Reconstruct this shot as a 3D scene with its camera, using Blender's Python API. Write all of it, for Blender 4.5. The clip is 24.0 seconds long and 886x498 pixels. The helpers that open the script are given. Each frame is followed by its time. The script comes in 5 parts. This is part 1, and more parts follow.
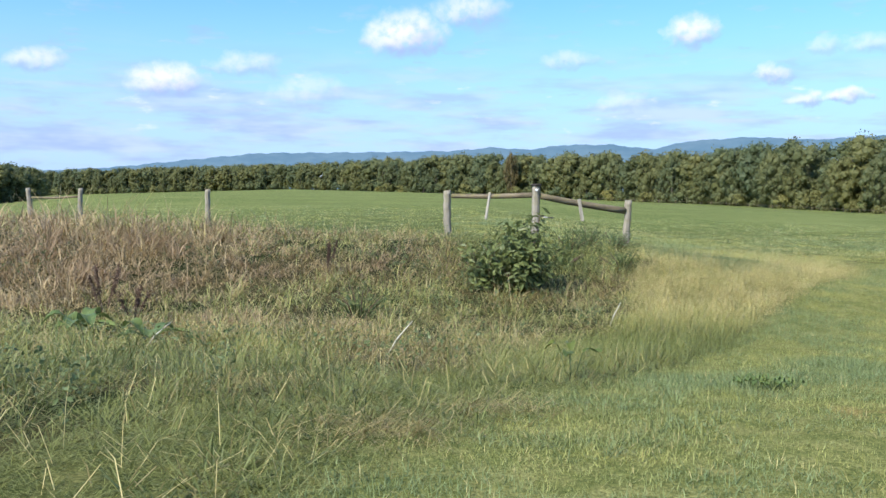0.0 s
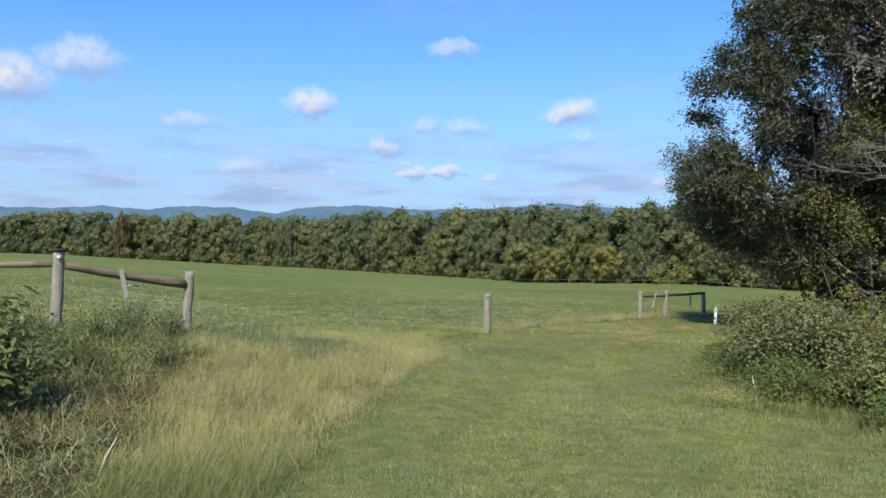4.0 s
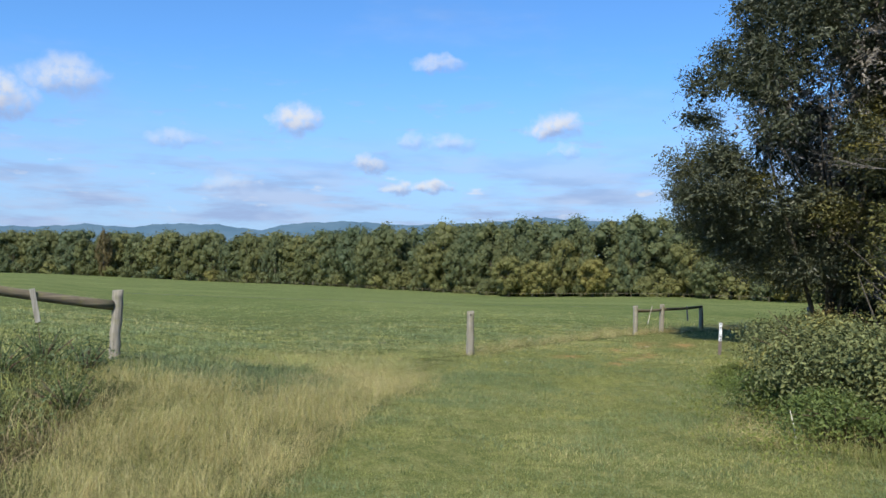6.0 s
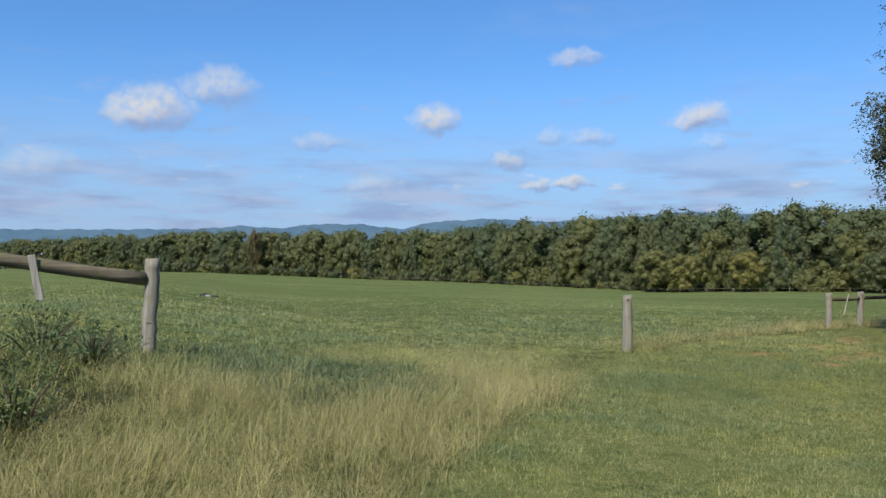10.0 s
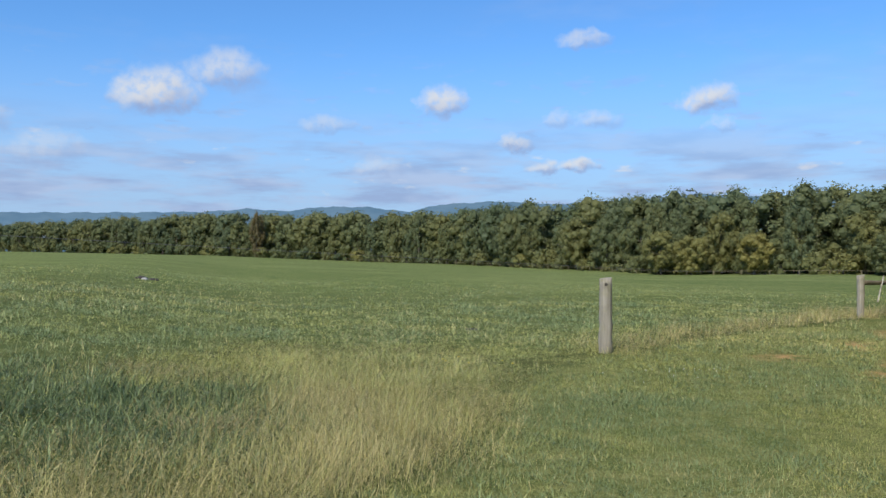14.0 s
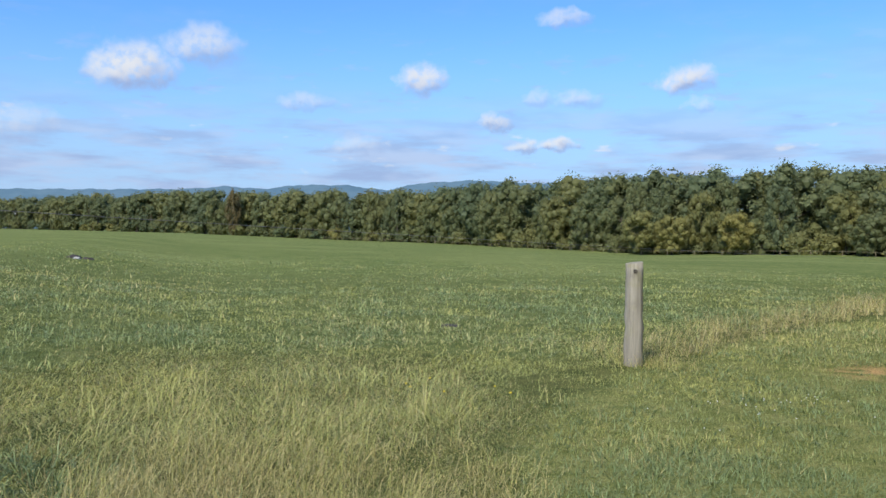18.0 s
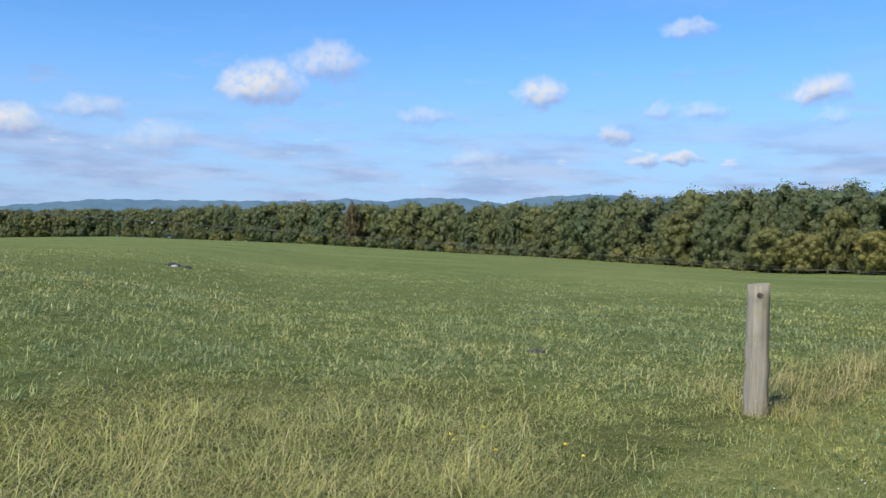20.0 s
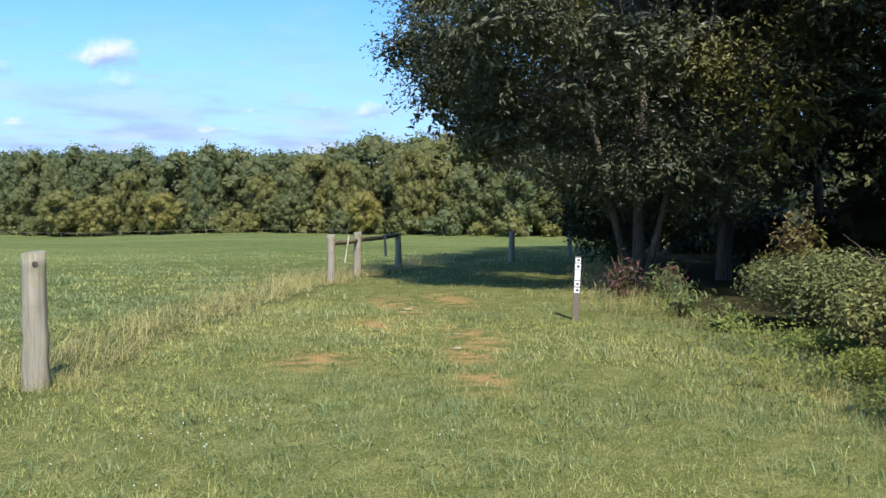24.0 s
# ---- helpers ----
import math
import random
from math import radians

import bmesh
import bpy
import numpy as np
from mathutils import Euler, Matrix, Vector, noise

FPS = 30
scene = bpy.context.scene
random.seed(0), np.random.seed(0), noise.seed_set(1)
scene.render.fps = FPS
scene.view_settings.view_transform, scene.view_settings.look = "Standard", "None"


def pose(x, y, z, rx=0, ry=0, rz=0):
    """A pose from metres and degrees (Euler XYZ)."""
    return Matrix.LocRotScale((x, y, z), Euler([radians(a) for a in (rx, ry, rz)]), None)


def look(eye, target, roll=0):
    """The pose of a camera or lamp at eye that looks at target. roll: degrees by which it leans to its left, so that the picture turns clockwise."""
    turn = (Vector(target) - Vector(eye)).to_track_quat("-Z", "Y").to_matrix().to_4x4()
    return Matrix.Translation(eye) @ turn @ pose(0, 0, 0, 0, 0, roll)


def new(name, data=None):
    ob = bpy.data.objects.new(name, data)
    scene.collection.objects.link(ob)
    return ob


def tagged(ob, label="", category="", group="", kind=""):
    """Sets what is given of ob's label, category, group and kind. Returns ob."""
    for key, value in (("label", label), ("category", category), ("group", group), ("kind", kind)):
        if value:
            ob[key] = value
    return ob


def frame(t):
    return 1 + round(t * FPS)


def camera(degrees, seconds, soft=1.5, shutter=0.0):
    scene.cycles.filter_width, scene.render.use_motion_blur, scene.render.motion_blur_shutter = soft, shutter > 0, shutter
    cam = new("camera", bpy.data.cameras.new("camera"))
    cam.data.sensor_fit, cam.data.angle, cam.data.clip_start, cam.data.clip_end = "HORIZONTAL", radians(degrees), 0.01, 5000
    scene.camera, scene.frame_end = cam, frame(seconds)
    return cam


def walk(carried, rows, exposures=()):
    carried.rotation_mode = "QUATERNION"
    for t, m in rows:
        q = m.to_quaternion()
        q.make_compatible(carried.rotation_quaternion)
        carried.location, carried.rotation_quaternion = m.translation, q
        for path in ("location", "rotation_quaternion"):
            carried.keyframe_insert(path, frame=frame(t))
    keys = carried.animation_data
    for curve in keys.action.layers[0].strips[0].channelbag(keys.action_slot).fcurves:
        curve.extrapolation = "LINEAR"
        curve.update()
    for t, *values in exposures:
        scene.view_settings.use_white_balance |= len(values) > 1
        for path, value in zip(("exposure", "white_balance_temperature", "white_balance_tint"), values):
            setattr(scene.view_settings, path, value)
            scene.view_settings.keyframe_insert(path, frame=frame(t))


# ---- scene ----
import itertools

# A grassy track beside a pasture, walked towards a lone fence post.
cam = camera(55.71, 24.0, soft=1.5)
ROWS = [
    (0.0, pose(-2.144, -4.125, 2.092, 85.950, -0.423, 0.556)),
    (0.5, pose(-1.914, -3.685, 2.080, 85.150, -1.179, -8.271)),
    (1.0, pose(-1.726, -3.197, 2.078, 83.510, -0.972, -16.970)),
    (1.5, pose(-1.512, -2.708, 2.107, 83.752, -0.532, -21.392)),
    (2.0, pose(-1.297, -2.190, 2.162, 85.971, -0.305, -20.530)),
    (2.5, pose(-1.061, -1.648, 2.211, 88.033, -0.418, -19.610)),
    (3.0, pose(-0.754, -1.143, 2.230, 89.748, 0.151, -19.600)),
    (3.5, pose(-0.445, -0.706, 2.223, 90.698, -1.638, -24.437)),
    (5.5, pose(0.835, 1.425, 2.225, 90.638, -0.961, -25.183)),
    (6.0, pose(1.111, 1.889, 2.195, 91.693, -0.681, -25.776)),
    (6.5, pose(1.344, 2.310, 2.126, 90.944, 0.514, -29.463)),
    (7.0, pose(1.506, 2.818, 2.064, 88.136, 0.395, -31.639)),
    (7.5, pose(1.689, 3.346, 2.006, 89.703, 0.892, -26.755)),
    (8.0, pose(1.932, 3.885, 1.951, 89.069, 1.047, -22.243)),
    (8.5, pose(2.139, 4.395, 1.893, 88.919, 0.827, -26.391)),
    (9.0, pose(2.307, 4.931, 1.810, 91.799, 0.202, -18.586)),
    (9.5, pose(2.603, 5.467, 1.750, 91.976, 0.248, -19.461)),
    (10.0, pose(2.914, 5.983, 1.720, 91.429, -0.197, -16.236)),
    (10.5, pose(3.243, 6.437, 1.683, 90.840, -0.456, -18.400)),
    (12.5, pose(4.640, 8.397, 1.630, 88.481, -0.075, -18.120)),
    (13.0, pose(4.972, 8.866, 1.611, 89.730, -1.597, -18.827)),
    (13.5, pose(5.315, 9.370, 1.598, 90.430, -1.117, -18.782)),
    (14.0, pose(5.594, 9.953, 1.587, 90.250, -0.164, -15.756)),
    (14.5, pose(5.814, 10.569, 1.584, 88.945, 0.267, -14.202)),
    (15.0, pose(5.995, 11.118, 1.588, 88.162, 0.219, -13.119)),
    (15.5, pose(6.025, 11.606, 1.593, 88.409, -0.081, -12.324)),
    (16.0, pose(6.044, 12.023, 1.599, 88.262, 0.585, -13.264)),
    (16.5, pose(6.108, 12.410, 1.612, 89.061, 2.177, -10.569)),
    (17.0, pose(6.231, 12.731, 1.572, 89.756, 1.797, -11.384)),
    (17.5, pose(6.464, 13.095, 1.544, 88.533, 0.938, -15.126)),
    (19.5, pose(7.521, 14.748, 1.506, 89.502, -1.380, -18.774)),
    (20.0, pose(7.642, 15.024, 1.499, 89.622, -1.234, -9.234)),
    (20.5, pose(7.589, 15.130, 1.505, 89.622, -0.842, -2.619)),
    (21.0, pose(7.572, 15.184, 1.511, 89.585, -0.552, 4.909)),
    (21.5, pose(7.621, 15.200, 1.493, 89.331, -0.609, 7.919)),
    (22.0, pose(7.649, 15.217, 1.482, 88.540, -0.957, -3.175)),
    (22.5, pose(7.683, 15.191, 1.490, 87.584, -0.986, -19.130)),
    (23.0, pose(7.706, 15.176, 1.494, 87.272, -0.911, -32.069)),
    (23.5, pose(7.752, 15.086, 1.506, 87.264, -0.181, -42.217)),
    (24.0, pose(7.819, 15.032, 1.522, 87.516, 0.183, -54.944)),
]
EXPOSURES = [(0.0, 0.42), (1.0, 0.38), (2.0, 0.4), (3.0, 0.15), (6.0, -0.01), (7.0, 0.07), (9.0, 0.0), (10.0, -0.25), (13.0, 0.04), (14.0, -0.15), (15.0, 0.0), (17.0, 0.02), (21.0, -0.06), (22.0, -0.08), (23.0, 0.12), (23.5, 0.22), (24.0, 0.35)]
walk(cam, ROWS, EXPOSURES)

# ---------------------------------------------------------------- light
SUN_BEARING, SUN_HEIGHT = -138.0, 44.0      # degrees from +y towards +x, and above the horizon


class Nodes:
    """Short hand for node trees."""

    def __init__(self, tree):
        self.t = tree
        tree.nodes.clear()

    def add(self, kind, **values):
        n = self.t.nodes.new(kind)
        for key, value in values.items():
            setattr(n, key, value)
        return n

    def link(self, a, b):
        self.t.links.new(a, b)

    def put(self, socket, value):
        if isinstance(value, bpy.types.NodeSocket):
            self.link(value, socket)
        else:
            socket.default_value = value

    def math(self, op, a, b=0.0, c=0.0, clamp=False):
        n = self.add("ShaderNodeMath", operation=op, use_clamp=clamp)
        for i, v in enumerate((a, b, c)):
            self.put(n.inputs[i], v)
        return n.outputs[0]

    def ramp(self, value, lo, hi, a=0.0, b=1.0):
        n = self.add("ShaderNodeMapRange", interpolation_type="SMOOTHSTEP")
        for i, v in enumerate((value, lo, hi, a, b)):
            self.put(n.inputs[i], v)
        return n.outputs[0]

    def mix(self, fac, a, b, how="MIX"):
        n = self.add("ShaderNodeMix", data_type="RGBA", blend_type=how)
        self.put(n.inputs[0], fac)
        self.put(n.inputs[6], a)
        self.put(n.inputs[7], b)
        return n.outputs[2]

    def noise(self, vector, scale, detail=3.0, rough=0.55, colour=False):
        n = self.add("ShaderNodeTexNoise")
        if vector is not None:
            self.link(vector, n.inputs["Vector"])
        n.inputs["Scale"].default_value = scale
        n.inputs["Detail"].default_value = detail
        n.inputs["Roughness"].default_value = rough
        return n.outputs[1 if colour else 0]

    def scaled(self, vector, x, y, z):
        n = self.add("ShaderNodeVectorMath", operation="MULTIPLY")
        self.link(vector, n.inputs[0])
        n.inputs[1].default_value = (x, y, z)
        return n.outputs[0]

    def attr(self, name):
        return self.add("ShaderNodeAttribute", attribute_name=name).outputs["Fac"]


def rgb(r, g, b):
    return (r, g, b, 1.0)


def build_world():
    world = bpy.data.worlds.new("sky")
    scene.world = world
    world.use_nodes = True
    n = Nodes(world.node_tree)
    sky = n.add("ShaderNodeTexSky", sky_type="NISHITA", sun_disc=False)
    sky.sun_elevation, sky.sun_rotation = radians(SUN_HEIGHT), radians(SUN_BEARING)
    sky.altitude, sky.air_density, sky.dust_density, sky.ozone_density = 200, 1.0, 0.6, 1.6
    base = n.mix(1.0, sky.outputs[0], rgb(*SKY_TINT), "MULTIPLY")
    coord = n.add("ShaderNodeTexCoord").outputs["Generated"]
    sep = n.add("ShaderNodeSeparateXYZ")
    n.link(coord, sep.inputs[0])
    x, y, z = sep.outputs
    deg = 180 / math.pi
    az = n.math("MULTIPLY", n.math("ARCTAN2", x, y), deg)
    el = n.math("MULTIPLY", n.math("ARCSINE", z), deg)
    flat = n.add("ShaderNodeCombineXYZ")
    n.link(az, flat.inputs[0])
    n.link(el, flat.inputs[1])
    plane = flat.outputs[0]
    # ragged outlines: the same wobble serves every cloud
    wob = n.noise(plane, 0.8, 4.0, 0.5, colour=True)
    wsep = n.add("ShaderNodeSeparateColor")
    n.link(wob, wsep.inputs[0])
    fine = n.noise(plane, 1.5, 3.0, 0.5)
    waz = n.math("ADD", az, n.math("MULTIPLY", n.math("SUBTRACT", wsep.outputs[0], 0.5), 2.6))
    wel = n.math("ADD", el, n.math("MULTIPLY", n.math("SUBTRACT", wsep.outputs[1], 0.5), 1.3))
    cover, shade = 0.0, 0.0
    for bearing, height, w, h, much in CLOUDS:
        u = n.math("DIVIDE", n.math("SUBTRACT", waz, bearing), w * 1.72)
        v = n.math("DIVIDE", n.math("SUBTRACT", wel, height - h * 0.35), h * 1.55)
        v = n.math("MULTIPLY", v, n.ramp(v, -0.25, 0.25, 1.7, 1.0))
        r = n.math("ADD", n.math("MULTIPLY", u, u), n.math("MULTIPLY", v, v))
        body = n.math("MULTIPLY", n.ramp(r, 1.5, 0.0), much)
        lit = n.math("MULTIPLY", body, n.ramp(n.math("SUBTRACT", v, n.math("MULTIPLY", u, 0.35)), -0.6, 0.5))
        cover = body if cover == 0.0 else n.math("MAXIMUM", cover, body)
        shade = lit if shade == 0.0 else n.math("MAXIMUM", shade, lit)
    # low streaks of thin cloud towards the horizon with small white puffs among them, and torn scraps above
    streak = n.noise(n.scaled(plane, 0.10, 0.62, 1.0), 1.0, 5.0, 0.58)
    band = n.math("MULTIPLY", n.ramp(el, 10.5, 4.2), n.ramp(streak, 0.40, 0.60))
    scrap = n.math("MULTIPLY", n.ramp(n.noise(n.scaled(plane, 0.26, 0.85, 1.0), 1.0, 5.0, 0.6), 0.53, 0.68), n.ramp(el, 16.0, 7.0))
    veil = n.math("MULTIPLY", n.ramp(n.noise(n.scaled(plane, 0.05, 0.14, 1.0), 1.0, 5.0, 0.6), 0.48, 0.78), 0.4)
    thin = n.math("MAXIMUM", n.math("MULTIPLY", band, 1.0), n.math("MAXIMUM", n.math("MULTIPLY", scrap, 0.55), n.math("MULTIPLY", veil, n.ramp(el, 3.0, 9.0))))
    puff = n.math("MULTIPLY", n.ramp(n.noise(n.scaled(plane, 0.42, 1.15, 1.0), 1.0, 4.0, 0.5), 0.62, 0.78), n.math("MULTIPLY", n.ramp(el, 9.0, 6.0), n.ramp(el, 3.2, 4.4)))
    low = n.ramp(el, 15.0, 0.5)
    pale = n.mix(n.math("MULTIPLY", low, 0.85), base, rgb(*HAZE))
    grey = n.mix(n.ramp(n.noise(n.scaled(plane, 0.16, 0.7, 1.0), 1.3, 3.0, 0.5), 0.35, 0.65), rgb(*CLOUD_GREY), rgb(*CLOUD_PALE))
    out = n.mix(n.math("MULTIPLY", thin, 0.8), pale, grey)
    out = n.mix(n.math("MULTIPLY", puff, 0.6), out, rgb(*CLOUD_WHITE))
    soft = n.math("MULTIPLY", cover, n.ramp(fine, 0.25, 0.6, 0.45, 1.0))
    tone = n.mix(n.math("DIVIDE", shade, n.math("MAXIMUM", cover, 0.05)), rgb(*CLOUD_GREY), rgb(*CLOUD_WHITE))
    out = n.mix(soft, out, tone)
    bg = n.add("ShaderNodeBackground")
    n.link(out, bg.inputs[0])
    bg.inputs[1].default_value = SKY_STRENGTH
    end = n.add("ShaderNodeOutputWorld")
    n.link(bg.outputs[0], end.inputs[0])


SKY_STRENGTH = 0.096
SKY_TINT = (0.82, 1.42, 2.05)
HAZE = (4.3, 5.9, 8.9)
CLOUD_GREY, CLOUD_PALE, CLOUD_WHITE = (3.5, 4.6, 7.4), (5.2, 6.3, 8.8), (8.2, 8.5, 9.1)
CLOUDS = [  # bearing, height, half width, half height, density
    (-3.2, 10.3, 1.6, 1.3, 1.0), (1.2, 11.9, 1.5, 1.1, 0.7), (15.7, 10.3, 1.0, 0.9, 0.95), (33.3, 10.0, 1.1, 0.8, 0.95),
    (20.6, 7.4, 0.7, 0.5, 0.8), (22.8, 5.8, 0.7, 0.35, 0.8), (24.9, 5.9, 0.7, 0.4, 0.95), (26.3, 9.0, 0.9, 0.6, 0.5),
    (25.3, 14.1, 1.0, 0.5, 0.6), (7.9, 8.6, 1.2, 0.5, 0.45), (34.2, 8.3, 0.6, 0.4, 0.45), (11.2, 5.9, 1.0, 0.6, 0.45),
    (-9.7, 6.4, 1.5, 1.0, 0.4), (-18.6, 6.9, 1.4, 0.9, 1.0), (-26.3, 7.7, 1.1, 0.6, 0.7), (-13.6, 8.1, 1.3, 0.7, 0.55),
    (50.0, 7.0, 0.7, 0.4, 0.6), (23.6, 9.0, 0.7, 0.5, 0.45)]
build_world()

sun = new("sun", bpy.data.lights.new("sun", "SUN"))
sun.data.energy, sun.data.angle, sun.data.color = 5.0, radians(0.6), (1.0, 0.95, 0.86)
sb, sh = radians(SUN_BEARING), radians(SUN_HEIGHT)
sun.matrix_world = look((math.sin(sb) * 60, math.cos(sb) * 60, math.tan(sh) * 60), (0, 0, 0))


# ---------------------------------------------------------------- materials
def material(name, build, rough=0.8, leafy=0.0, gloss=0.3):
    """A node material; build(n) gives the colour and, if wanted, a height for the bump."""
    m = bpy.data.materials.new(name)
    m.use_nodes = True
    n = Nodes(m.node_tree)
    made = build(n)
    colour, height, depth = made if isinstance(made, tuple) else (made, None, 0)
    p = n.add("ShaderNodeBsdfPrincipled")
    n.put(p.inputs["Base Color"], colour)
    n.put(p.inputs["Roughness"], rough)
    p.inputs["Specular IOR Level"].default_value = gloss
    if height is not None:
        b = n.add("ShaderNodeBump")
        b.inputs["Strength"].default_value = 0.8
        b.inputs["Distance"].default_value = depth
        n.link(height, b.inputs["Height"])
        n.link(b.outputs[0], p.inputs["Normal"])
    end = n.add("ShaderNodeOutputMaterial")
    if leafy:
        t = n.add("ShaderNodeBsdfTranslucent")
        n.put(t.inputs[0], colour)
        mix = n.add("ShaderNodeMixShader")
        mix.inputs[0].default_value = leafy
        n.link(p.outputs[0], mix.inputs[1])
        n.link(t.outputs[0], mix.inputs[2])
        n.link(mix.outputs[0], end.inputs[0])
    else:
        n.link(p.outputs[0], end.inputs[0])
    return m


def object_coord(n):
    return n.add("ShaderNodeTexCoord").outputs["Object"]


def place_coord(n):
    return n.add("ShaderNodeNewGeometry").outputs["Position"]


def ground_colour(n):
    pos = place_coord(n)
    big, mid, fine = n.noise(pos, 0.05, 3), n.noise(pos, 0.55, 4), n.noise(pos, 14.0, 5, 0.7)
    patch = n.noise(pos, 3.1, 4, 0.6)
    tuft = n.noise(pos, 2.2, 4, 0.65)
    field = n.mix(n.ramp(mid, 0.35, 0.68), rgb(0.150, 0.180, 0.062), rgb(0.225, 0.238, 0.090))
    field = n.mix(n.math("MULTIPLY", n.ramp(tuft, 0.42, 0.62), 0.65), field, rgb(0.08, 0.125, 0.036))
    field = n.mix(n.math("MULTIPLY", n.ramp(big, 0.42, 0.65), 0.6), field, rgb(0.235, 0.255, 0.096))
    path = n.mix(n.ramp(patch, 0.36, 0.66), rgb(0.15, 0.165, 0.056), rgb(0.23, 0.225, 0.088))
    tan = n.mix(n.ramp(patch, 0.3, 0.7), rgb(0.075, 0.09, 0.032), rgb(0.155, 0.152, 0.058))
    weed = n.mix(n.ramp(mid, 0.35, 0.65), rgb(0.028, 0.036, 0.015), rgb(0.085, 0.07, 0.036))
    litter = n.mix(patch, rgb(0.035, 0.04, 0.018), rgb(0.09, 0.07, 0.04))
    soil = n.mix(fine, rgb(0.34, 0.185, 0.075), rgb(0.64, 0.39, 0.19))
    thatch = n.mix(n.ramp(patch, 0.3, 0.7), rgb(0.085, 0.108, 0.038), rgb(0.17, 0.185, 0.07))
    c = n.mix(n.attr("thatch"), field, thatch)
    for key, colour in (("path", path), ("tan", tan), ("weed", weed), ("litter", litter)):
        c = n.mix(n.attr(key), c, colour)
    bare = n.math("MULTIPLY", n.attr("dirt"), n.math("MULTIPLY", n.ramp(patch, 0.36, 0.56), 0.95))
    c = n.mix(bare, c, soil)
    c = n.mix(n.math("MULTIPLY", n.ramp(fine, 0.38, 0.60), 0.45), c, n.mix(1.0, c, rgb(0.5, 0.56, 0.46), "MULTIPLY"))
    grit = n.noise(pos, 46.0, 3, 0.7)
    c = n.mix(1.0, c, n.mix(n.ramp(grit, 0.36, 0.62), rgb(0.6, 0.64, 0.56), rgb(1.32, 1.28, 1.2)), "MULTIPLY")
    return c, fine, 0.03


def blade_colour(n):
    tone, dry = n.attr("tone"), n.attr("dry")
    green = n.mix(tone, rgb(0.118, 0.140, 0.032), rgb(0.60, 0.58, 0.185))
    blue = n.mix(tone, rgb(0.055, 0.092, 0.032), rgb(0.38, 0.455, 0.195))
    straw = n.mix(tone, rgb(0.20, 0.16, 0.048), rgb(0.86, 0.72, 0.335))
    brown = n.mix(tone, rgb(0.15, 0.09, 0.045), rgb(0.54, 0.39, 0.23))
    straw = n.mix(n.attr("brown"), straw, brown)
    c = n.mix(n.attr("cool"), green, blue)
    return n.mix(dry, c, straw)


def leaf_colour(a, b, c):
    def build(n):
        info = n.add("ShaderNodeObjectInfo").outputs["Random"]
        isle = n.attr("tone")
        pos = place_coord(n)
        both = n.mix(isle, rgb(*a), rgb(*b))
        far = n.math("MULTIPLY", n.ramp(n.noise(pos, 0.35, 2), 0.4, 0.7), 0.5)
        both = n.mix(far, both, rgb(*c))
        both = n.mix(n.math("MULTIPLY", n.attr("turn"), 0.8), both, n.mix(isle, rgb(0.10, 0.095, 0.025), rgb(0.24, 0.21, 0.055)))
        return n.mix(1.0, both, n.mix(info, rgb(0.80, 0.88, 0.92), rgb(1.18, 1.08, 0.86)), "MULTIPLY")
    return build


def wood_colour(light, dark, moss=0.0, lying=False):
    def build(n):
        pos = object_coord(n)
        grain = n.noise(n.scaled(pos, 1.2, 1.2, 30) if lying else n.scaled(pos, 26, 26, 1.6), 1.0, 5, 0.6)
        stain = n.noise(pos, 3.2, 4)
        c = n.mix(n.ramp(grain, 0.3, 0.68), rgb(*dark), rgb(*light))
        c = n.mix(n.math("MULTIPLY", n.ramp(stain, 0.5, 0.72), 0.5), c, rgb(*[v * 0.55 for v in dark]))
        if moss:
            c = n.mix(n.math("MULTIPLY", n.ramp(n.noise(pos, 5.0, 3), 0.5, 0.7), moss), c, rgb(0.23, 0.22, 0.06))
        return c, grain, 0.012
    return build


def plain(*colour, spread=0.25, scale=6.0):
    def build(n):
        k = n.noise(object_coord(n), scale, 4)
        return n.mix(k, rgb(*[v * (1 - spread) for v in colour]), rgb(*[min(1, v * (1 + spread)) for v in colour]))
    return build


M_GROUND = material("turf_and_soil", ground_colour, 1.0, gloss=0.02)
M_BLADE = material("grass_blade", blade_colour, 0.5, 0.30)
M_POST = material("weathered_post_wood", wood_colour((0.355, 0.315, 0.245), (0.215, 0.188, 0.142), 0.3), 0.9)
M_POST_DARK = material("brown_rail_wood", wood_colour((0.235, 0.19, 0.12), (0.115, 0.092, 0.058), 0.5, lying=True), 0.9)
M_BOARD = material("old_board_wood", wood_colour((0.46, 0.42, 0.34), (0.25, 0.22, 0.17)), 0.9)
M_BARK = material("grey_brown_bark", wood_colour((0.14, 0.12, 0.09), (0.055, 0.045, 0.035)), 0.95)
M_DEAD = material("bleached_dead_wood", wood_colour((0.25, 0.22, 0.19), (0.14, 0.125, 0.105)), 0.9)
# grey bark lightened to stand for sunlight on a single trunk
M_BARK_PALE = material("sunlit_grey_bark", wood_colour((0.30, 0.27, 0.225), (0.17, 0.15, 0.125)), 0.95)
M_LEAF = material("green_leaf", leaf_colour((0.074, 0.096, 0.043), (0.220, 0.236, 0.102), (0.150, 0.163, 0.070)), 0.6, 0.28)
# deep shade of the wood put into the leaf colour
M_NEAR = material("shaded_green_leaf", leaf_colour((0.018, 0.026, 0.011), (0.092, 0.097, 0.047), (0.040, 0.046, 0.020)), 0.55, 0.15, 0.2)
# greyer leaf of the big tree, lightened for its sunlit sprays
M_NEAR_LIT = material("sunlit_grey_leaf", leaf_colour((0.022, 0.029, 0.014), (0.165, 0.172, 0.102), (0.060, 0.066, 0.036)), 0.45, 0.16, 0.35)
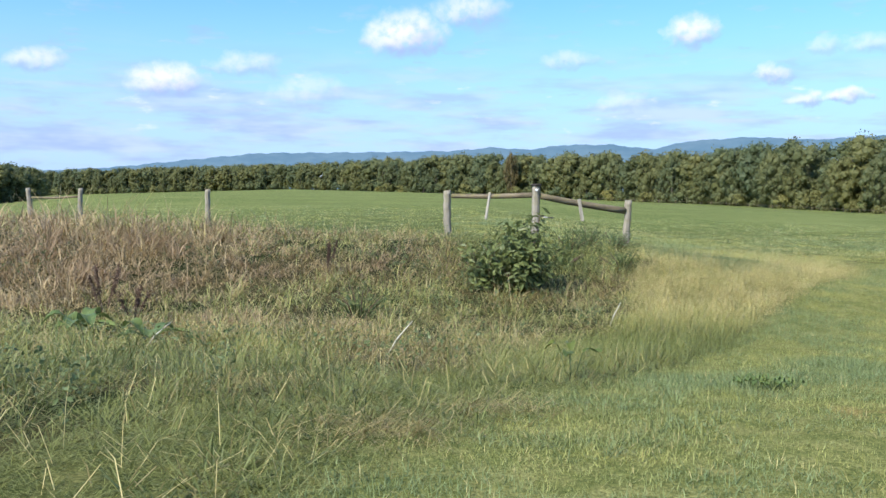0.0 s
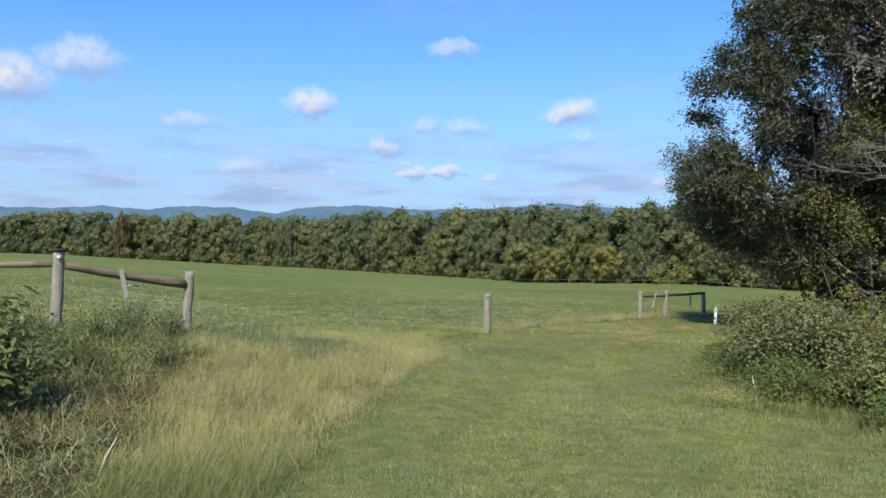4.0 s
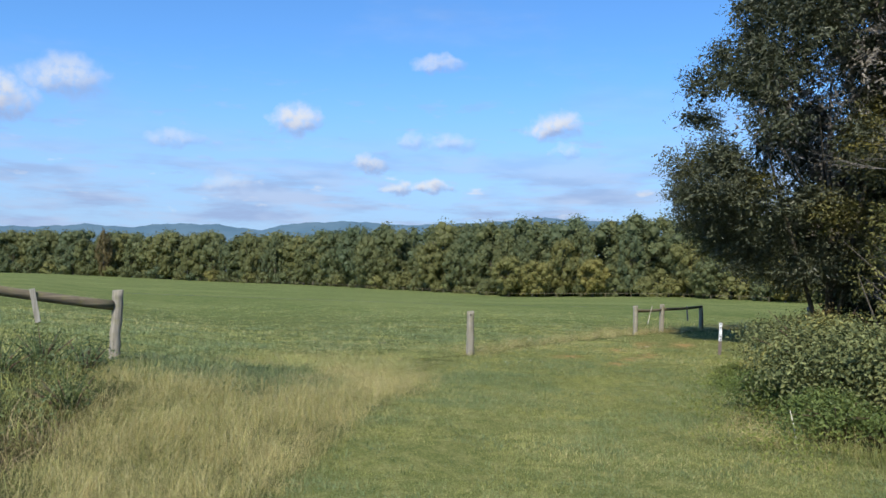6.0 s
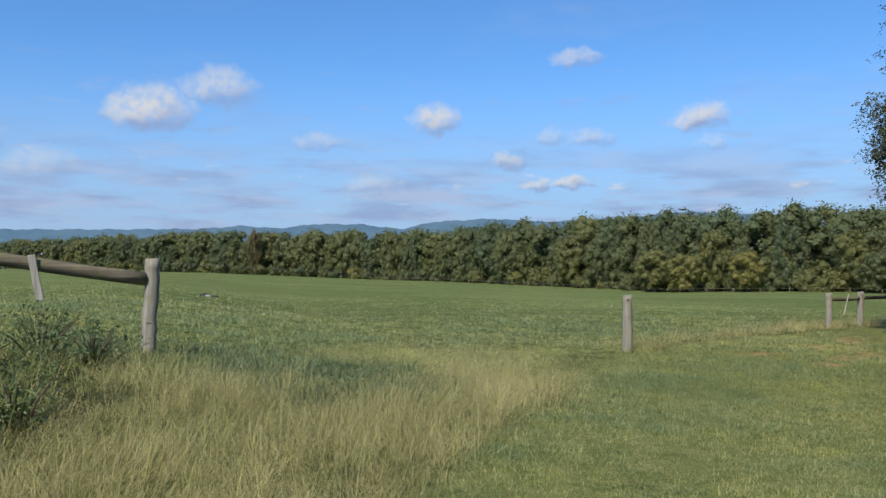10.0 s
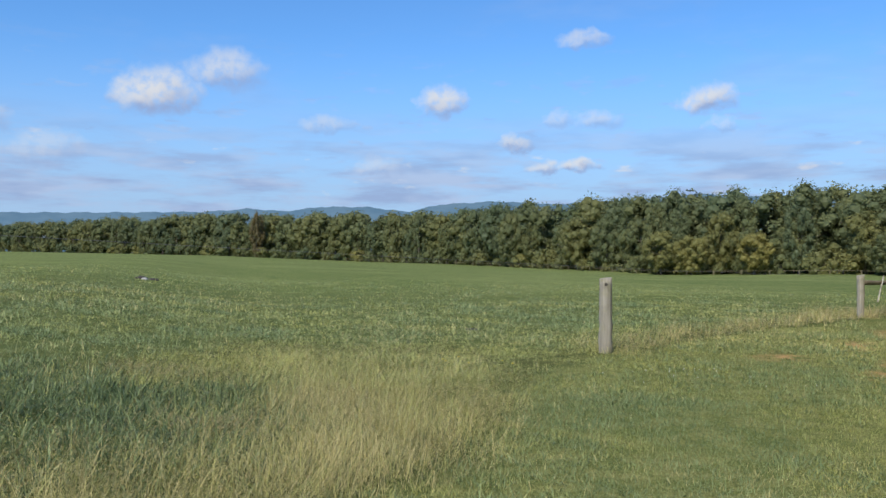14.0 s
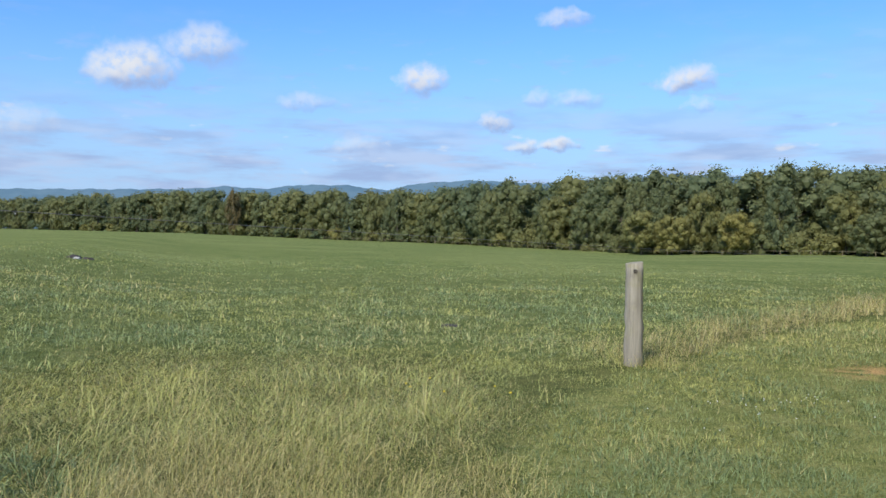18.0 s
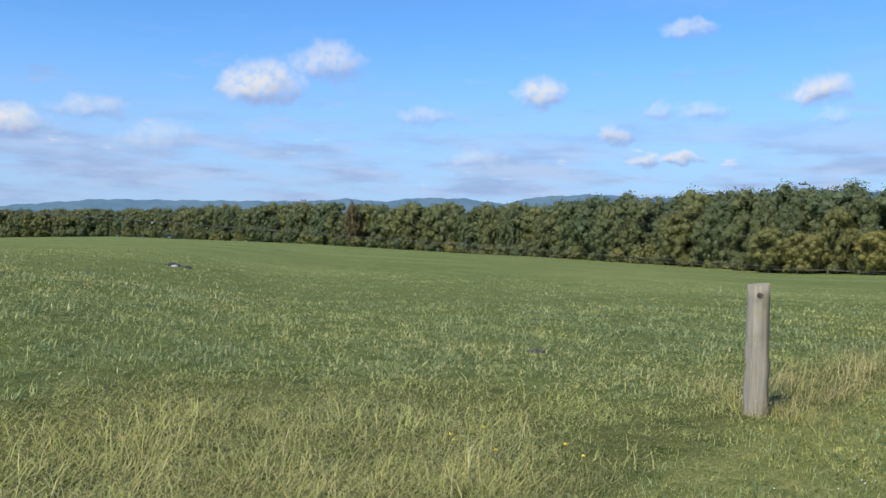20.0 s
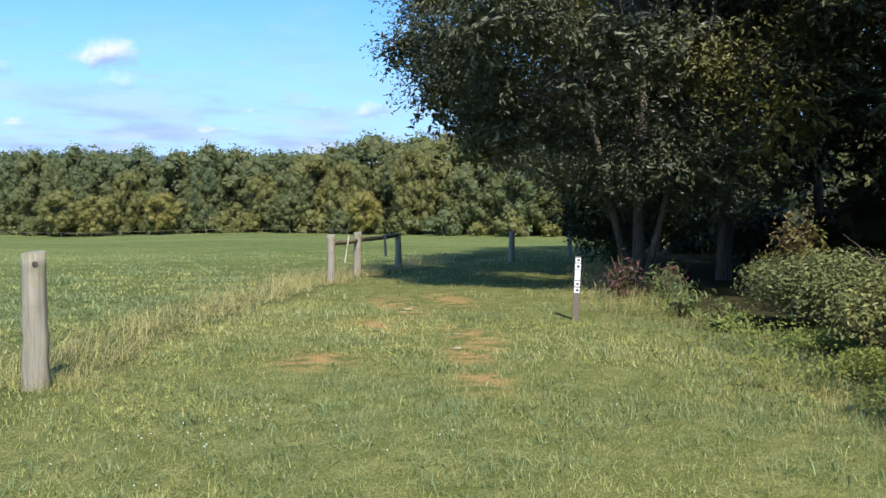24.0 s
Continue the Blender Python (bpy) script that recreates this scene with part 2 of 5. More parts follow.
M_LEAF_OLIVE = material("olive_leaf", leaf_colour((0.086, 0.100, 0.040), (0.245, 0.246, 0.094), (0.170, 0.175, 0.067)), 0.6, 0.28)
M_LEAF_GOLD = material("yellowing_leaf", leaf_colour((0.145, 0.142, 0.045), (0.33, 0.295, 0.095), (0.235, 0.215, 0.068)), 0.6, 0.25)
M_LEAF_RUST = material("russet_leaf", leaf_colour((0.115, 0.085, 0.035), (0.22, 0.165, 0.065), (0.16, 0.125, 0.05)), 0.55, 0.25)
M_SHRUB = material("bramble_leaf", leaf_colour((0.095, 0.108, 0.034), (0.335, 0.32, 0.122), (0.225, 0.20, 0.078)), 0.62, 0.22, 0.2)
M_LIME = material("lime_leaf", leaf_colour((0.10, 0.14, 0.03), (0.24, 0.28, 0.08), (0.17, 0.19, 0.05)), 0.5, 0.3)
M_WEED = material("broad_weed_leaf", leaf_colour((0.075, 0.108, 0.038), (0.185, 0.225, 0.09), (0.125, 0.155, 0.06)), 0.45, 0.25)
M_DOCK = material("pale_dock_leaf", leaf_colour((0.13, 0.185, 0.06), (0.22, 0.28, 0.10), (0.17, 0.225, 0.08)), 0.5, 0.25)
M_PURPLE = material("reddish_weed_leaf", leaf_colour((0.055, 0.028, 0.026), (0.15, 0.07, 0.06), (0.09, 0.045, 0.04)), 0.5, 0.2)
M_BROWN_STEM = material("dried_stem", plain(0.12, 0.075, 0.05), 0.9)
M_STRAW = material("pale_dead_stalk", plain(0.55, 0.5, 0.38), 0.8)
M_SIGN = material("brown_marker_plastic", plain(0.16, 0.125, 0.10, spread=0.15), 0.55)
M_WHITE = material("white_sticker", plain(0.78, 0.78, 0.76, spread=0.06), 0.5)
M_BLACK = material("black_print", plain(0.07, 0.07, 0.075, spread=0.1), 0.5)
M_WIRE = material("dull_steel_wire", plain(0.17, 0.17, 0.165), 0.5)
M_STONE = material("dark_stone", plain(0.06, 0.05, 0.045, spread=0.5), 0.9)
M_PALE_STONE = material("pale_stone", plain(0.42, 0.40, 0.36, spread=0.3), 0.9)
M_SOIL = material("sandy_soil_stone", plain(0.42, 0.32, 0.20, spread=0.3, scale=20), 0.95)
M_BARN = material("white_barn_boards", plain(0.75, 0.74, 0.72, spread=0.08), 0.7)
M_ROOF = material("grey_sheet_roof", plain(0.35, 0.36, 0.38, spread=0.15), 0.5)
M_FLOWER = material("white_clover_bloom", plain(0.75, 0.74, 0.68, spread=0.12), 0.7)
M_YELLOW = material("yellow_bloom", plain(0.70, 0.52, 0.04, spread=0.15), 0.7)


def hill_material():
    m = bpy.data.materials.new("haze_painted_ridge")
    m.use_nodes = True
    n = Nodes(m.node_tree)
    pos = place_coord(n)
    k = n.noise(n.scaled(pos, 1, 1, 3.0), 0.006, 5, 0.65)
    # aerial haze painted into the blue; the ridge glows so it stays pale
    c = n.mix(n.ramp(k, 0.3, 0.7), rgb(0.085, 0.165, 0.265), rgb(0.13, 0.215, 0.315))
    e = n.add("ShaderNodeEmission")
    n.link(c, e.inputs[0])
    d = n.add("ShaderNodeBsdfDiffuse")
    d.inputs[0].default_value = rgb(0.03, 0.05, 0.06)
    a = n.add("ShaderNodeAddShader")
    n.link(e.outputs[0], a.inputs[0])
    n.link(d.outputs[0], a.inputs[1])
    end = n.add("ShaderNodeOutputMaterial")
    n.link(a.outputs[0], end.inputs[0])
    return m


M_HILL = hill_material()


# ---------------------------------------------------------------- helpers for meshes
def np_mesh(name, co, faces, mats, attrs=None, smooth=False):
    """A mesh from arrays: points (n, 3), faces (m, k)."""
    me = bpy.data.meshes.new(name)
    co, faces = np.asarray(co, dtype=np.float32), np.asarray(faces, dtype=np.int32)
    k = faces.shape[1]
    me.vertices.add(len(co))
    me.vertices.foreach_set("co", co.ravel())
    me.loops.add(faces.size)
    me.loops.foreach_set("vertex_index", faces.ravel())
    me.polygons.add(len(faces))
    me.polygons.foreach_set("loop_start", np.arange(0, faces.size, k, dtype=np.int32))
    me.update(calc_edges=True)
    if smooth:
        me.shade_smooth()
    else:
        me.shade_flat()
    for key, values in (attrs or {}).items():
        a = me.attributes.new(key, "FLOAT", "POINT")
        a.data.foreach_set("value", np.asarray(values, dtype=np.float32))
    me.materials.append(mats)
    return me


def part(name, data, mat, parent, label="", at=None):
    """Links a bmesh or a mesh as one object under a thing or a part (or on its own, with no parent)."""
    if isinstance(data, bmesh.types.BMesh):
        me = bpy.data.meshes.new(name)
        data.to_mesh(me)
        data.free()
        me.materials.append(mat)
        data = me
    ob = new(name, data)
    if at is not None:
        ob.matrix_basis = at
    if parent is not None:
        ob.parent = parent
    if label:
        ob["label"] = label
    return ob


def thing(name, label, category, at, group="", kind=""):
    ob = new(name)
    ob.empty_display_size = 0.2
    ob.matrix_basis = at
    return tagged(ob, label, category, group, kind)


def tube(points, radii, sides=8, rough=0.0, seed=1, bm=None, cap=True, twist=0.0):
    """A round bar of varying thickness along points."""
    bm = bm or bmesh.new()
    rnd = random.Random(seed)
    rings = []
    pts = [Vector(p) for p in points]
    for i, p in enumerate(pts):
        d = (pts[min(i + 1, len(pts) - 1)] - pts[max(i - 1, 0)]).normalized()
        u = d.orthogonal().normalized() if abs(d.z) > 0.98 else d.cross(Vector((0, 0, 1))).normalized()
        if abs(d.z) > 0.98:
            u = Vector((1, 0, 0)) - d * d.x
            u.normalize()
        w = d.cross(u)
        ring = []
        for k in range(sides):
            a = 2 * math.pi * k / sides + twist
            r = radii[i] * (1 + rough * (noise.noise(Vector((math.cos(a) * 1.3 + seed, math.sin(a) * 1.3, p.length * 2.2))) + 0.4 * rnd.uniform(-1, 1)))
            ring.append(bm.verts.new(p + (u * math.cos(a) + w * math.sin(a)) * r))
        rings.append(ring)
    for a, b in zip(rings, rings[1:]):
        for k in range(sides):
            f = bm.faces.new((a[k], a[(k + 1) % sides], b[(k + 1) % sides], b[k]))
            f.smooth = True
    if cap:
        bm.faces.new(rings[0][::-1])
        bm.faces.new(rings[-1])
    return bm


def box(sx, sy, sz, at=None, bevel=0.004, bm=None):
    own = bmesh.new()
    bmesh.ops.create_cube(own, size=1, matrix=(at or Matrix()) @ Matrix.Diagonal((sx, sy, sz, 1)))
    if bevel:
        bmesh.ops.bevel(own, geom=own.edges[:], offset=bevel, segments=1, affect="EDGES")
    return own


def smooth01(a, b, v):
    t = np.clip((np.asarray(v, dtype=float) - a) / (b - a), 0, 1)
    return t * t * (3 - 2 * t)


# ---------------------------------------------------------------- the lie of the land
HUB = (7.0, 15.0)
WOOD_B = (-60, -42, -33, -29, -27, -12, 0, 10, 16, 26, 31, 42, 55, 75, 100)     # bearings from the hub
WOOD_R = (380, 380, 390, 430, 800, 650, 500, 410, 365, 280, 252, 236, 195, 170, 160)  # where the woods begin
WOOD_E = (-1.3, -1.3, -1.2, -0.8, -0.5, 0.0, -0.22, -0.62, -0.78, -1.2, -1.42, -1.25, -1.55, -1.8, -1.9)


def ground_z(x, y):
    x, y = np.asarray(x, dtype=float), np.asarray(y, dtype=float)
    near = 0.62 * smooth01(8, 0, y) + 0.85 * smooth01(9, -1, x) * smooth01(9, 17, y) - 0.012 * np.clip(x - 11, 0, 30)
    dx, dy = x - HUB[0], y - HUB[1]
    d, b = np.hypot(dx, dy), np.degrees(np.arctan2(dx, dy))
    edge = np.interp(b, WOOD_B, WOOD_R)
    level = 1.5 + edge * np.tan(np.radians(np.interp(b, WOOD_B, WOOD_E)))
    w = smooth01(20, np.maximum(edge, 60), d)
    w = w * smooth01(-110, -60, b) * smooth01(150, 100, b)
    return near * (1 - w) + level * w


def gz(x, y):
    return float(ground_z(x, y))


def from_line(x, y, line):
    """Distance to a polyline, positive on its right-hand side."""
    x, y = np.asarray(x, dtype=float), np.asarray(y, dtype=float)
    best, sign = np.full(x.shape, 1e9), np.ones(x.shape)
    for (ax, ay), (bx, by) in zip(line, line[1:]):
        ex, ey = bx - ax, by - ay
        t = np.clip(((x - ax) * ex + (y - ay) * ey) / (ex * ex + ey * ey), 0, 1)
        px, py = x - ax - t * ex, y - ay - t * ey
        d = np.hypot(px, py)
        side = np.where(px * ey - py * ex > 0, 1.0, -1.0)
        closer = d < best
        best, sign = np.where(closer, d, best), np.where(closer, side, sign)
    return best * sign


LEFT_EDGE = [(-14, -19), (-2.8, 0), (0, 4.5), (2.8, 9.3), (5.8, 13.8), (7.4, 15.8), (8.5, 17.8), (9.2, 19.4), (11.3, 21.6), (16, 24.8), (22.4, 28.4), (28.5, 30.6), (46, 37), (80, 46)]
RIGHT_EDGE = [(2, -25), (8.5, 0), (9.8, 7.6), (9.6, 10.2), (12.4, 13.2), (14.4, 15.6), (17.8, 17.8), (21.4, 21.0), (27, 24.6), (46, 32), (80, 40)]
FIELD_EDGE = [(-90, 62), (-40, 40), (-17.4, 26.6), (-9.6, 21.9), (-2.2, 18.1), (-0.1, 16.9), (2.4, 17.5), (3.8, 19.6), (6.3, 23.8), (8.9, 24.0), (11.4, 22.4), (16, 25.4), (22.4, 29.4), (28.5, 31.4), (46, 38), (80, 47)]
WEED_EDGE = [(-16, -19), (-5, 0), (-2.0, 4.5), (-0.1, 8.0), (0.9, 10.5), (1.7, 14.2), (2.5, 17.5)]


def zones(x, y):
    """What grows where: weights of track, tall pale grass, weeds, wood floor and bare soil."""
    wob = 0.35 * np.sin(x * 2.1 + 0.7 * y) * np.sin(y * 1.7 - 0.4 * x) + 0.18 * np.sin(5.3 * x - 3.1 * y)
    dl, dr = from_line(x, y, LEFT_EDGE), from_line(x, y, RIGHT_EDGE)
    df, dw = from_line(x, y, FIELD_EDGE), from_line(x, y, WEED_EDGE)
    path = smooth01(-0.25, 0.2, dl + 0.3 * wob) * smooth01(0.5, -0.4, dr + wob)
    litter = smooth01(0.2, 1.5, dr + wob)
    rest = (1 - path) * (1 - litter)
    inside = smooth01(-0.5, 0.5, df + wob)
    weed = rest * inside * smooth01(0.5, -0.5, dw + 1.3 * wob)
    tan = rest * inside - weed
    strip = rest * smooth01(1.1, 0.1, np.abs(df + 0.2)) * smooth01(11, 12, x)
    tan = np.clip(tan + strip * 0.6, 0, 1)
    cool = np.exp(-(((x - 4.2) / 2.1) ** 2 + ((y - 17.0) / 1.9) ** 2 + 0.25 * wob) ** 2) * (1 - path)
    dirt = np.zeros_like(path)
    for cx, cy, rx, ry, turn in DIRT:
        c, s = math.cos(radians(turn)), math.sin(radians(turn))
        u, v = (x - cx) * c + (y - cy) * s, -(x - cx) * s + (y - cy) * c
        dirt = np.maximum(dirt, np.exp(-((u / rx) ** 2 + (v / ry) ** 2) ** 1.5))
    dirt = dirt * np.clip(0.8 + 0.6 * np.sin(6.3 * x + 2 * y) * np.sin(5.1 * y - 3 * x), 0, 1)
    return path, tan * (1 - 0.96 * cool), weed, litter, dirt * path, cool


DIRT = [(1.0, 1.6, 0.40, 0.20, 0), (2.05, 1.75, 0.45, 0.15, 20), (14.3, 19.15, 0.55, 0.3, 40), (19.2, 24.0, 1.8, 0.4, 48), (14.25, 21.2, 0.6, 0.4, 40), (15.5, 20.1, 0.7, 0.3, 40),
        (16.7, 20.8, 1.3, 0.3, 45), (17.0, 22.6, 1.0, 0.3, 48), (20.8, 24.0, 1.5, 0.4, 45)]


def build_ground():
    radii = np.concatenate([np.arange(0.0, 32, 0.3), np.geomspace(32.5, 4700, 70)])
    turns = 400
    ang = np.linspace(0, 2 * np.pi, turns, endpoint=False)
    r, a = np.meshgrid(radii[1:], ang, indexing="ij")
    x, y = HUB[0] + r * np.sin(a), HUB[1] + r * np.cos(a)
    x, y = np.append(x.ravel(), HUB[0]), np.append(y.ravel(), HUB[1])
    z = ground_z(x, y)
    path, tan, weed, litter, dirt, cool = zones(x, y)
    near = np.hypot(x - HUB[0], y - HUB[1]) < 60
    z = z + np.where(near, 0.012 * np.sin(x * 1.9 + 1.0) * np.sin(y * 1.6), 0) - 0.008 * dirt
    rows = len(radii) - 1
    i = np.arange(rows - 1)[:, None] * turns
    k = np.arange(turns)[None, :]
    k2 = (k + 1) % turns
    quads = np.stack([i + k, i + turns + k, i + turns + k2, i + k2], -1).reshape(-1, 4)[:, ::-1]
    me = np_mesh("ground", np.stack([x, y, z], -1), quads, M_GROUND,
                 dict(path=path, tan=tan, weed=weed, litter=litter, dirt=dirt, thatch=smooth01(40, 14, np.hypot(x - HUB[0], y - HUB[1]))), smooth=True)
    # the hub's fan
    bm = bmesh.new()
    bm.from_mesh(me)
    bm.verts.ensure_lookup_table()
    hub = bm.verts[rows * turns]
    for j in range(turns):
        bm.faces.new((hub, bm.verts[(j + 1) % turns], bm.verts[j])).smooth = True
    bmesh.ops.recalc_face_normals(bm, faces=bm.faces[:])
    bm.normal_update()
    bm.to_mesh(me)
    bm.free()
    tagged(new("ground", me), "rolling pasture and mown grass track with bare soil", "ground", kind="structure")


build_ground()


# distant ridges
def ridge(name, far, table, base):
    b = np.arange(-75, 110, 0.25)
    el = np.interp(b, table[0], table[1]) + 0.03 * np.sin(b * 3.1) + 0.02 * np.sin(b * 7.7 + 1)
    top = far * np.tan(np.radians(el))
    rows = []
    for k, (out, up) in enumerate(((0, 0), (60, 0.45), (140, 0.8), (240, 1.0), (420, 0.9))):
        d = far + out - 240
        rows.append(np.stack([HUB[0] + d * np.sin(np.radians(b)), HUB[1] + d * np.cos(np.radians(b)), base + (top - base) * up + 1.5], -1))
    co = np.concatenate(rows)
    m = len(b)
    i = np.arange(4)[:, None] * m
    k = np.arange(m - 1)[None, :]
    f = np.stack([i + k, i + k + 1, i + m + k + 1, i + m + k], -1).reshape(-1, 4)
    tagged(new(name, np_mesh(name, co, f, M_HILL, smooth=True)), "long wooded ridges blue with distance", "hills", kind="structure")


ridge("backdrop_ridge_1", 4200, ((-75, -30, -22, -17, -13, -6, 0, 2.7, 5, 7.5, 10.6, 13.3, 15.6, 19.4, 23, 28, 32.5, 36, 45, 70, 110),
                                 (0.6, 0.7, 1.3, 1.9, 2.35, 2.5, 2.65, 2.9, 2.75, 3.08, 3.1, 2.78, 3.3, 3.52, 3.3, 3.5, 3.9, 3.7, 3.4, 3.2, 3.0)), -30)


# ---------------------------------------------------------------- trees
def leaf_quads(centre, normal, size, aspect, rng, spread=0.7, along=0.0):
    """Diamond leaves or clumps: four points each, turned about their own normals."""
    n = len(centre)
    nn = normal + rng.normal(0, spread, (n, 3))
    nn /= np.linalg.norm(nn, axis=1, keepdims=True) + 1e-9
    t = rng.normal(0, 1, (n, 3)) + along
    t -= nn * (t * nn).sum(1, keepdims=True)
    t /= np.linalg.norm(t, axis=1, keepdims=True) + 1e-9
    b = np.cross(nn, t)
    s = size[:, None] if np.ndim(size) else size
    fold = nn * (s * 0.18)
    co = np.stack([centre - t * s, centre + b * s * aspect + fold, centre + t * s, centre - b * s * aspect + fold], 1)
    return co.reshape(-1, 3)


def leaf_tris(centre, normal, size, rng, spread=0.6):
    """Three-cornered tufts, each of its own shape, for foliage seen from far off."""
    n = len(centre)
    nn = normal + rng.normal(0, spread, (n, 3))
    nn /= np.linalg.norm(nn, axis=1, keepdims=True) + 1e-9
    t = rng.normal(0, 1, (n, 3))
    t -= nn * (t * nn).sum(1, keepdims=True)
    t /= np.linalg.norm(t, axis=1, keepdims=True) + 1e-9
    b = np.cross(nn, t)
    co = []
    for k in range(3):
        a = 2.094 * k + rng.uniform(-0.5, 0.5, n)
        r = size * rng.uniform(0.65, 1.25, n)
        co.append(centre + t * (np.cos(a) * r)[:, None] + b * (np.sin(a) * r)[:, None])
    return np.stack(co, 1).reshape(-1, 3)


def quad_faces(n):
    return np.arange(n * 4).reshape(n, 4)


GOLDEN = (1 + 5 ** 0.5) / 2
ICO_V = np.array([(-1, GOLDEN, 0), (1, GOLDEN, 0), (-1, -GOLDEN, 0), (1, -GOLDEN, 0), (0, -1, GOLDEN), (0, 1, GOLDEN), (0, -1, -GOLDEN), (0, 1, -GOLDEN), (GOLDEN, 0, -1), (GOLDEN, 0, 1), (-GOLDEN, 0, -1), (-GOLDEN, 0, 1)]) / 1.902
ICO_F = np.array([(a, b, c) for a, b, c in itertools.combinations(range(12), 3) if max(np.linalg.norm(ICO_V[a] - ICO_V[b]), np.linalg.norm(ICO_V[b] - ICO_V[c]), np.linalg.norm(ICO_V[a] - ICO_V[c])) < 1.2])


def crown_mesh(name, rng, width, low, high, lobes, clumps, size, mat, full=0.4, lobe=0.36, core=0.60, tall=1.25):
    """A crown of rounded leafy masses: each has a dense inner body and many small tufts on its outside.
    full: the height of the widest part, as a share."""
    pts, nor, tone, inner = [], [], [], []
    per = clumps // lobes
    for k in range(lobes):
        t = (k + rng.random()) / lobes
        a, u = rng.uniform(0, 6.28), math.sqrt(rng.uniform(0.12, 1.0))
        fat = width * (0.55 + 0.45 * math.sin(math.pi * min(1, t / full) / 2) if t < full else math.sqrt(max(0.0, 1 - ((t - full) / (1.03 - full)) ** 2)))
        rr = width * rng.uniform(lobe * 0.65, lobe * 1.3)
        c = np.array([math.cos(a) * u * max(fat - rr * 0.5, 0), math.sin(a) * u * max(fat - rr * 0.5, 0), low + (high - low) * t * 0.93])
        v = rng.normal(0, 1, (per, 3))
        v /= np.linalg.norm(v, axis=1, keepdims=True)
        v[:, 2] = np.where(v[:, 2] < -0.75, -v[:, 2], v[:, 2])
        rad = rr * np.minimum(0.70 + 0.32 * rng.random(per) + 0.08 * rng.normal(0, 1, per), 1.08)
        pts.append(c + v * rad[:, None] * np.array([1, 1, tall]))
        body = pts[-1] * np.array([1, 1, 0.8]) - np.array([0, 0, 0.8 * (low + (high - low) * 0.42)])
        body /= np.linalg.norm(body, axis=1, keepdims=True) + 1e-6
        nor.append(v * 0.45 + body * 0.65)
        tone.append(np.clip(0.15 + 0.4 * rng.random() + 0.35 * rng.random(per), 0, 1))
        turned = ICO_V @ np.array(Matrix.Rotation(rng.uniform(0, 6.28), 3, "Z"))
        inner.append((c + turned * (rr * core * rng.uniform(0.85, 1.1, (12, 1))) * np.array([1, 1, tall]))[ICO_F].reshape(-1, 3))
    pts, nor, tone = np.concatenate(pts), np.concatenate(nor), np.concatenate(tone)
    keep = pts[:, 2] > 0.004
    pts, nor, tone = pts[keep], nor[keep], tone[keep]
    co = leaf_tris(pts, nor, size * rng.uniform(0.55, 1.4, len(pts)), rng, 0.65)
    inner = np.concatenate(inner)
    inner[:, 2] = np.maximum(inner[:, 2], 0.003)
    co = np.concatenate([co, inner])
    # inner bodies get a darker leaf tone, painted shade between the tufts
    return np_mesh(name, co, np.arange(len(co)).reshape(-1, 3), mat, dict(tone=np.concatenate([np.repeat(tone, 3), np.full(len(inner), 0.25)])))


def trunk_bmesh(height, radius, limbs, seed, spread=0.35):
    rnd = random.Random(seed)
    bend = [Vector((rnd.uniform(-1, 1) * 0.03 * height * t, rnd.uniform(-1, 1) * 0.03 * height * t, height * t)) for t in (0, 0.15, 0.35, 0.55, 0.8)]
    bm = tube([bend[0] - Vector((0, 0, 0.3))] + bend, [radius * 1.35, radius * 1.2, radius, radius * 0.85, radius * 0.6, radius * 0.25], 9, 0.08, seed)
    for k in range(limbs):
        t = rnd.uniform(0.22, 0.7)
        a = 2 * math.pi * (k / limbs + rnd.uniform(0, 0.2))
        root = Vector((0, 0, height * t))
        out = Vector((math.cos(a), math.sin(a), 0))
        reach = height * spread * rnd.uniform(0.7, 1.2)
        mid = root + out * reach * 0.5 + Vector((0, 0, reach * 0.35))
        tip = root + out * reach + Vector((0, 0, reach * 0.8))
        tube([root, mid, tip], [radius * 0.45, radius * 0.28, radius * 0.07], 6, 0.05, seed + k, bm)
    return bm


rng = np.random.default_rng(11)
FINE_KINDS, FAR_KINDS, BACK_KINDS = [], [], []
for k, (mat, wide, low, full) in enumerate(((M_LEAF, 0.32, 0.09, 0.5), (M_LEAF, 0.36, 0.12, 0.6), (M_LEAF_OLIVE, 0.34, 0.08, 0.55), (M_LEAF, 0.28, 0.06, 0.5), (M_LEAF_OLIVE, 0.37, 0.11, 0.62), (M_LEAF_RUST, 0.22, 0.05, 0.55))):
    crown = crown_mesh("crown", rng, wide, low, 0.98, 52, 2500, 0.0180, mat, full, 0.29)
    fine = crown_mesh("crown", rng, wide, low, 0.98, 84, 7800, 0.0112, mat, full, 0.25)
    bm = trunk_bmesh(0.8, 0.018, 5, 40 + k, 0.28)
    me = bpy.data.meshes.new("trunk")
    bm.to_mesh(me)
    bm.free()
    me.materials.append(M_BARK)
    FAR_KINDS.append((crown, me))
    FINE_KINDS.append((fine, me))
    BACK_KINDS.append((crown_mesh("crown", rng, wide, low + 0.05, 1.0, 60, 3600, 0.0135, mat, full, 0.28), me))


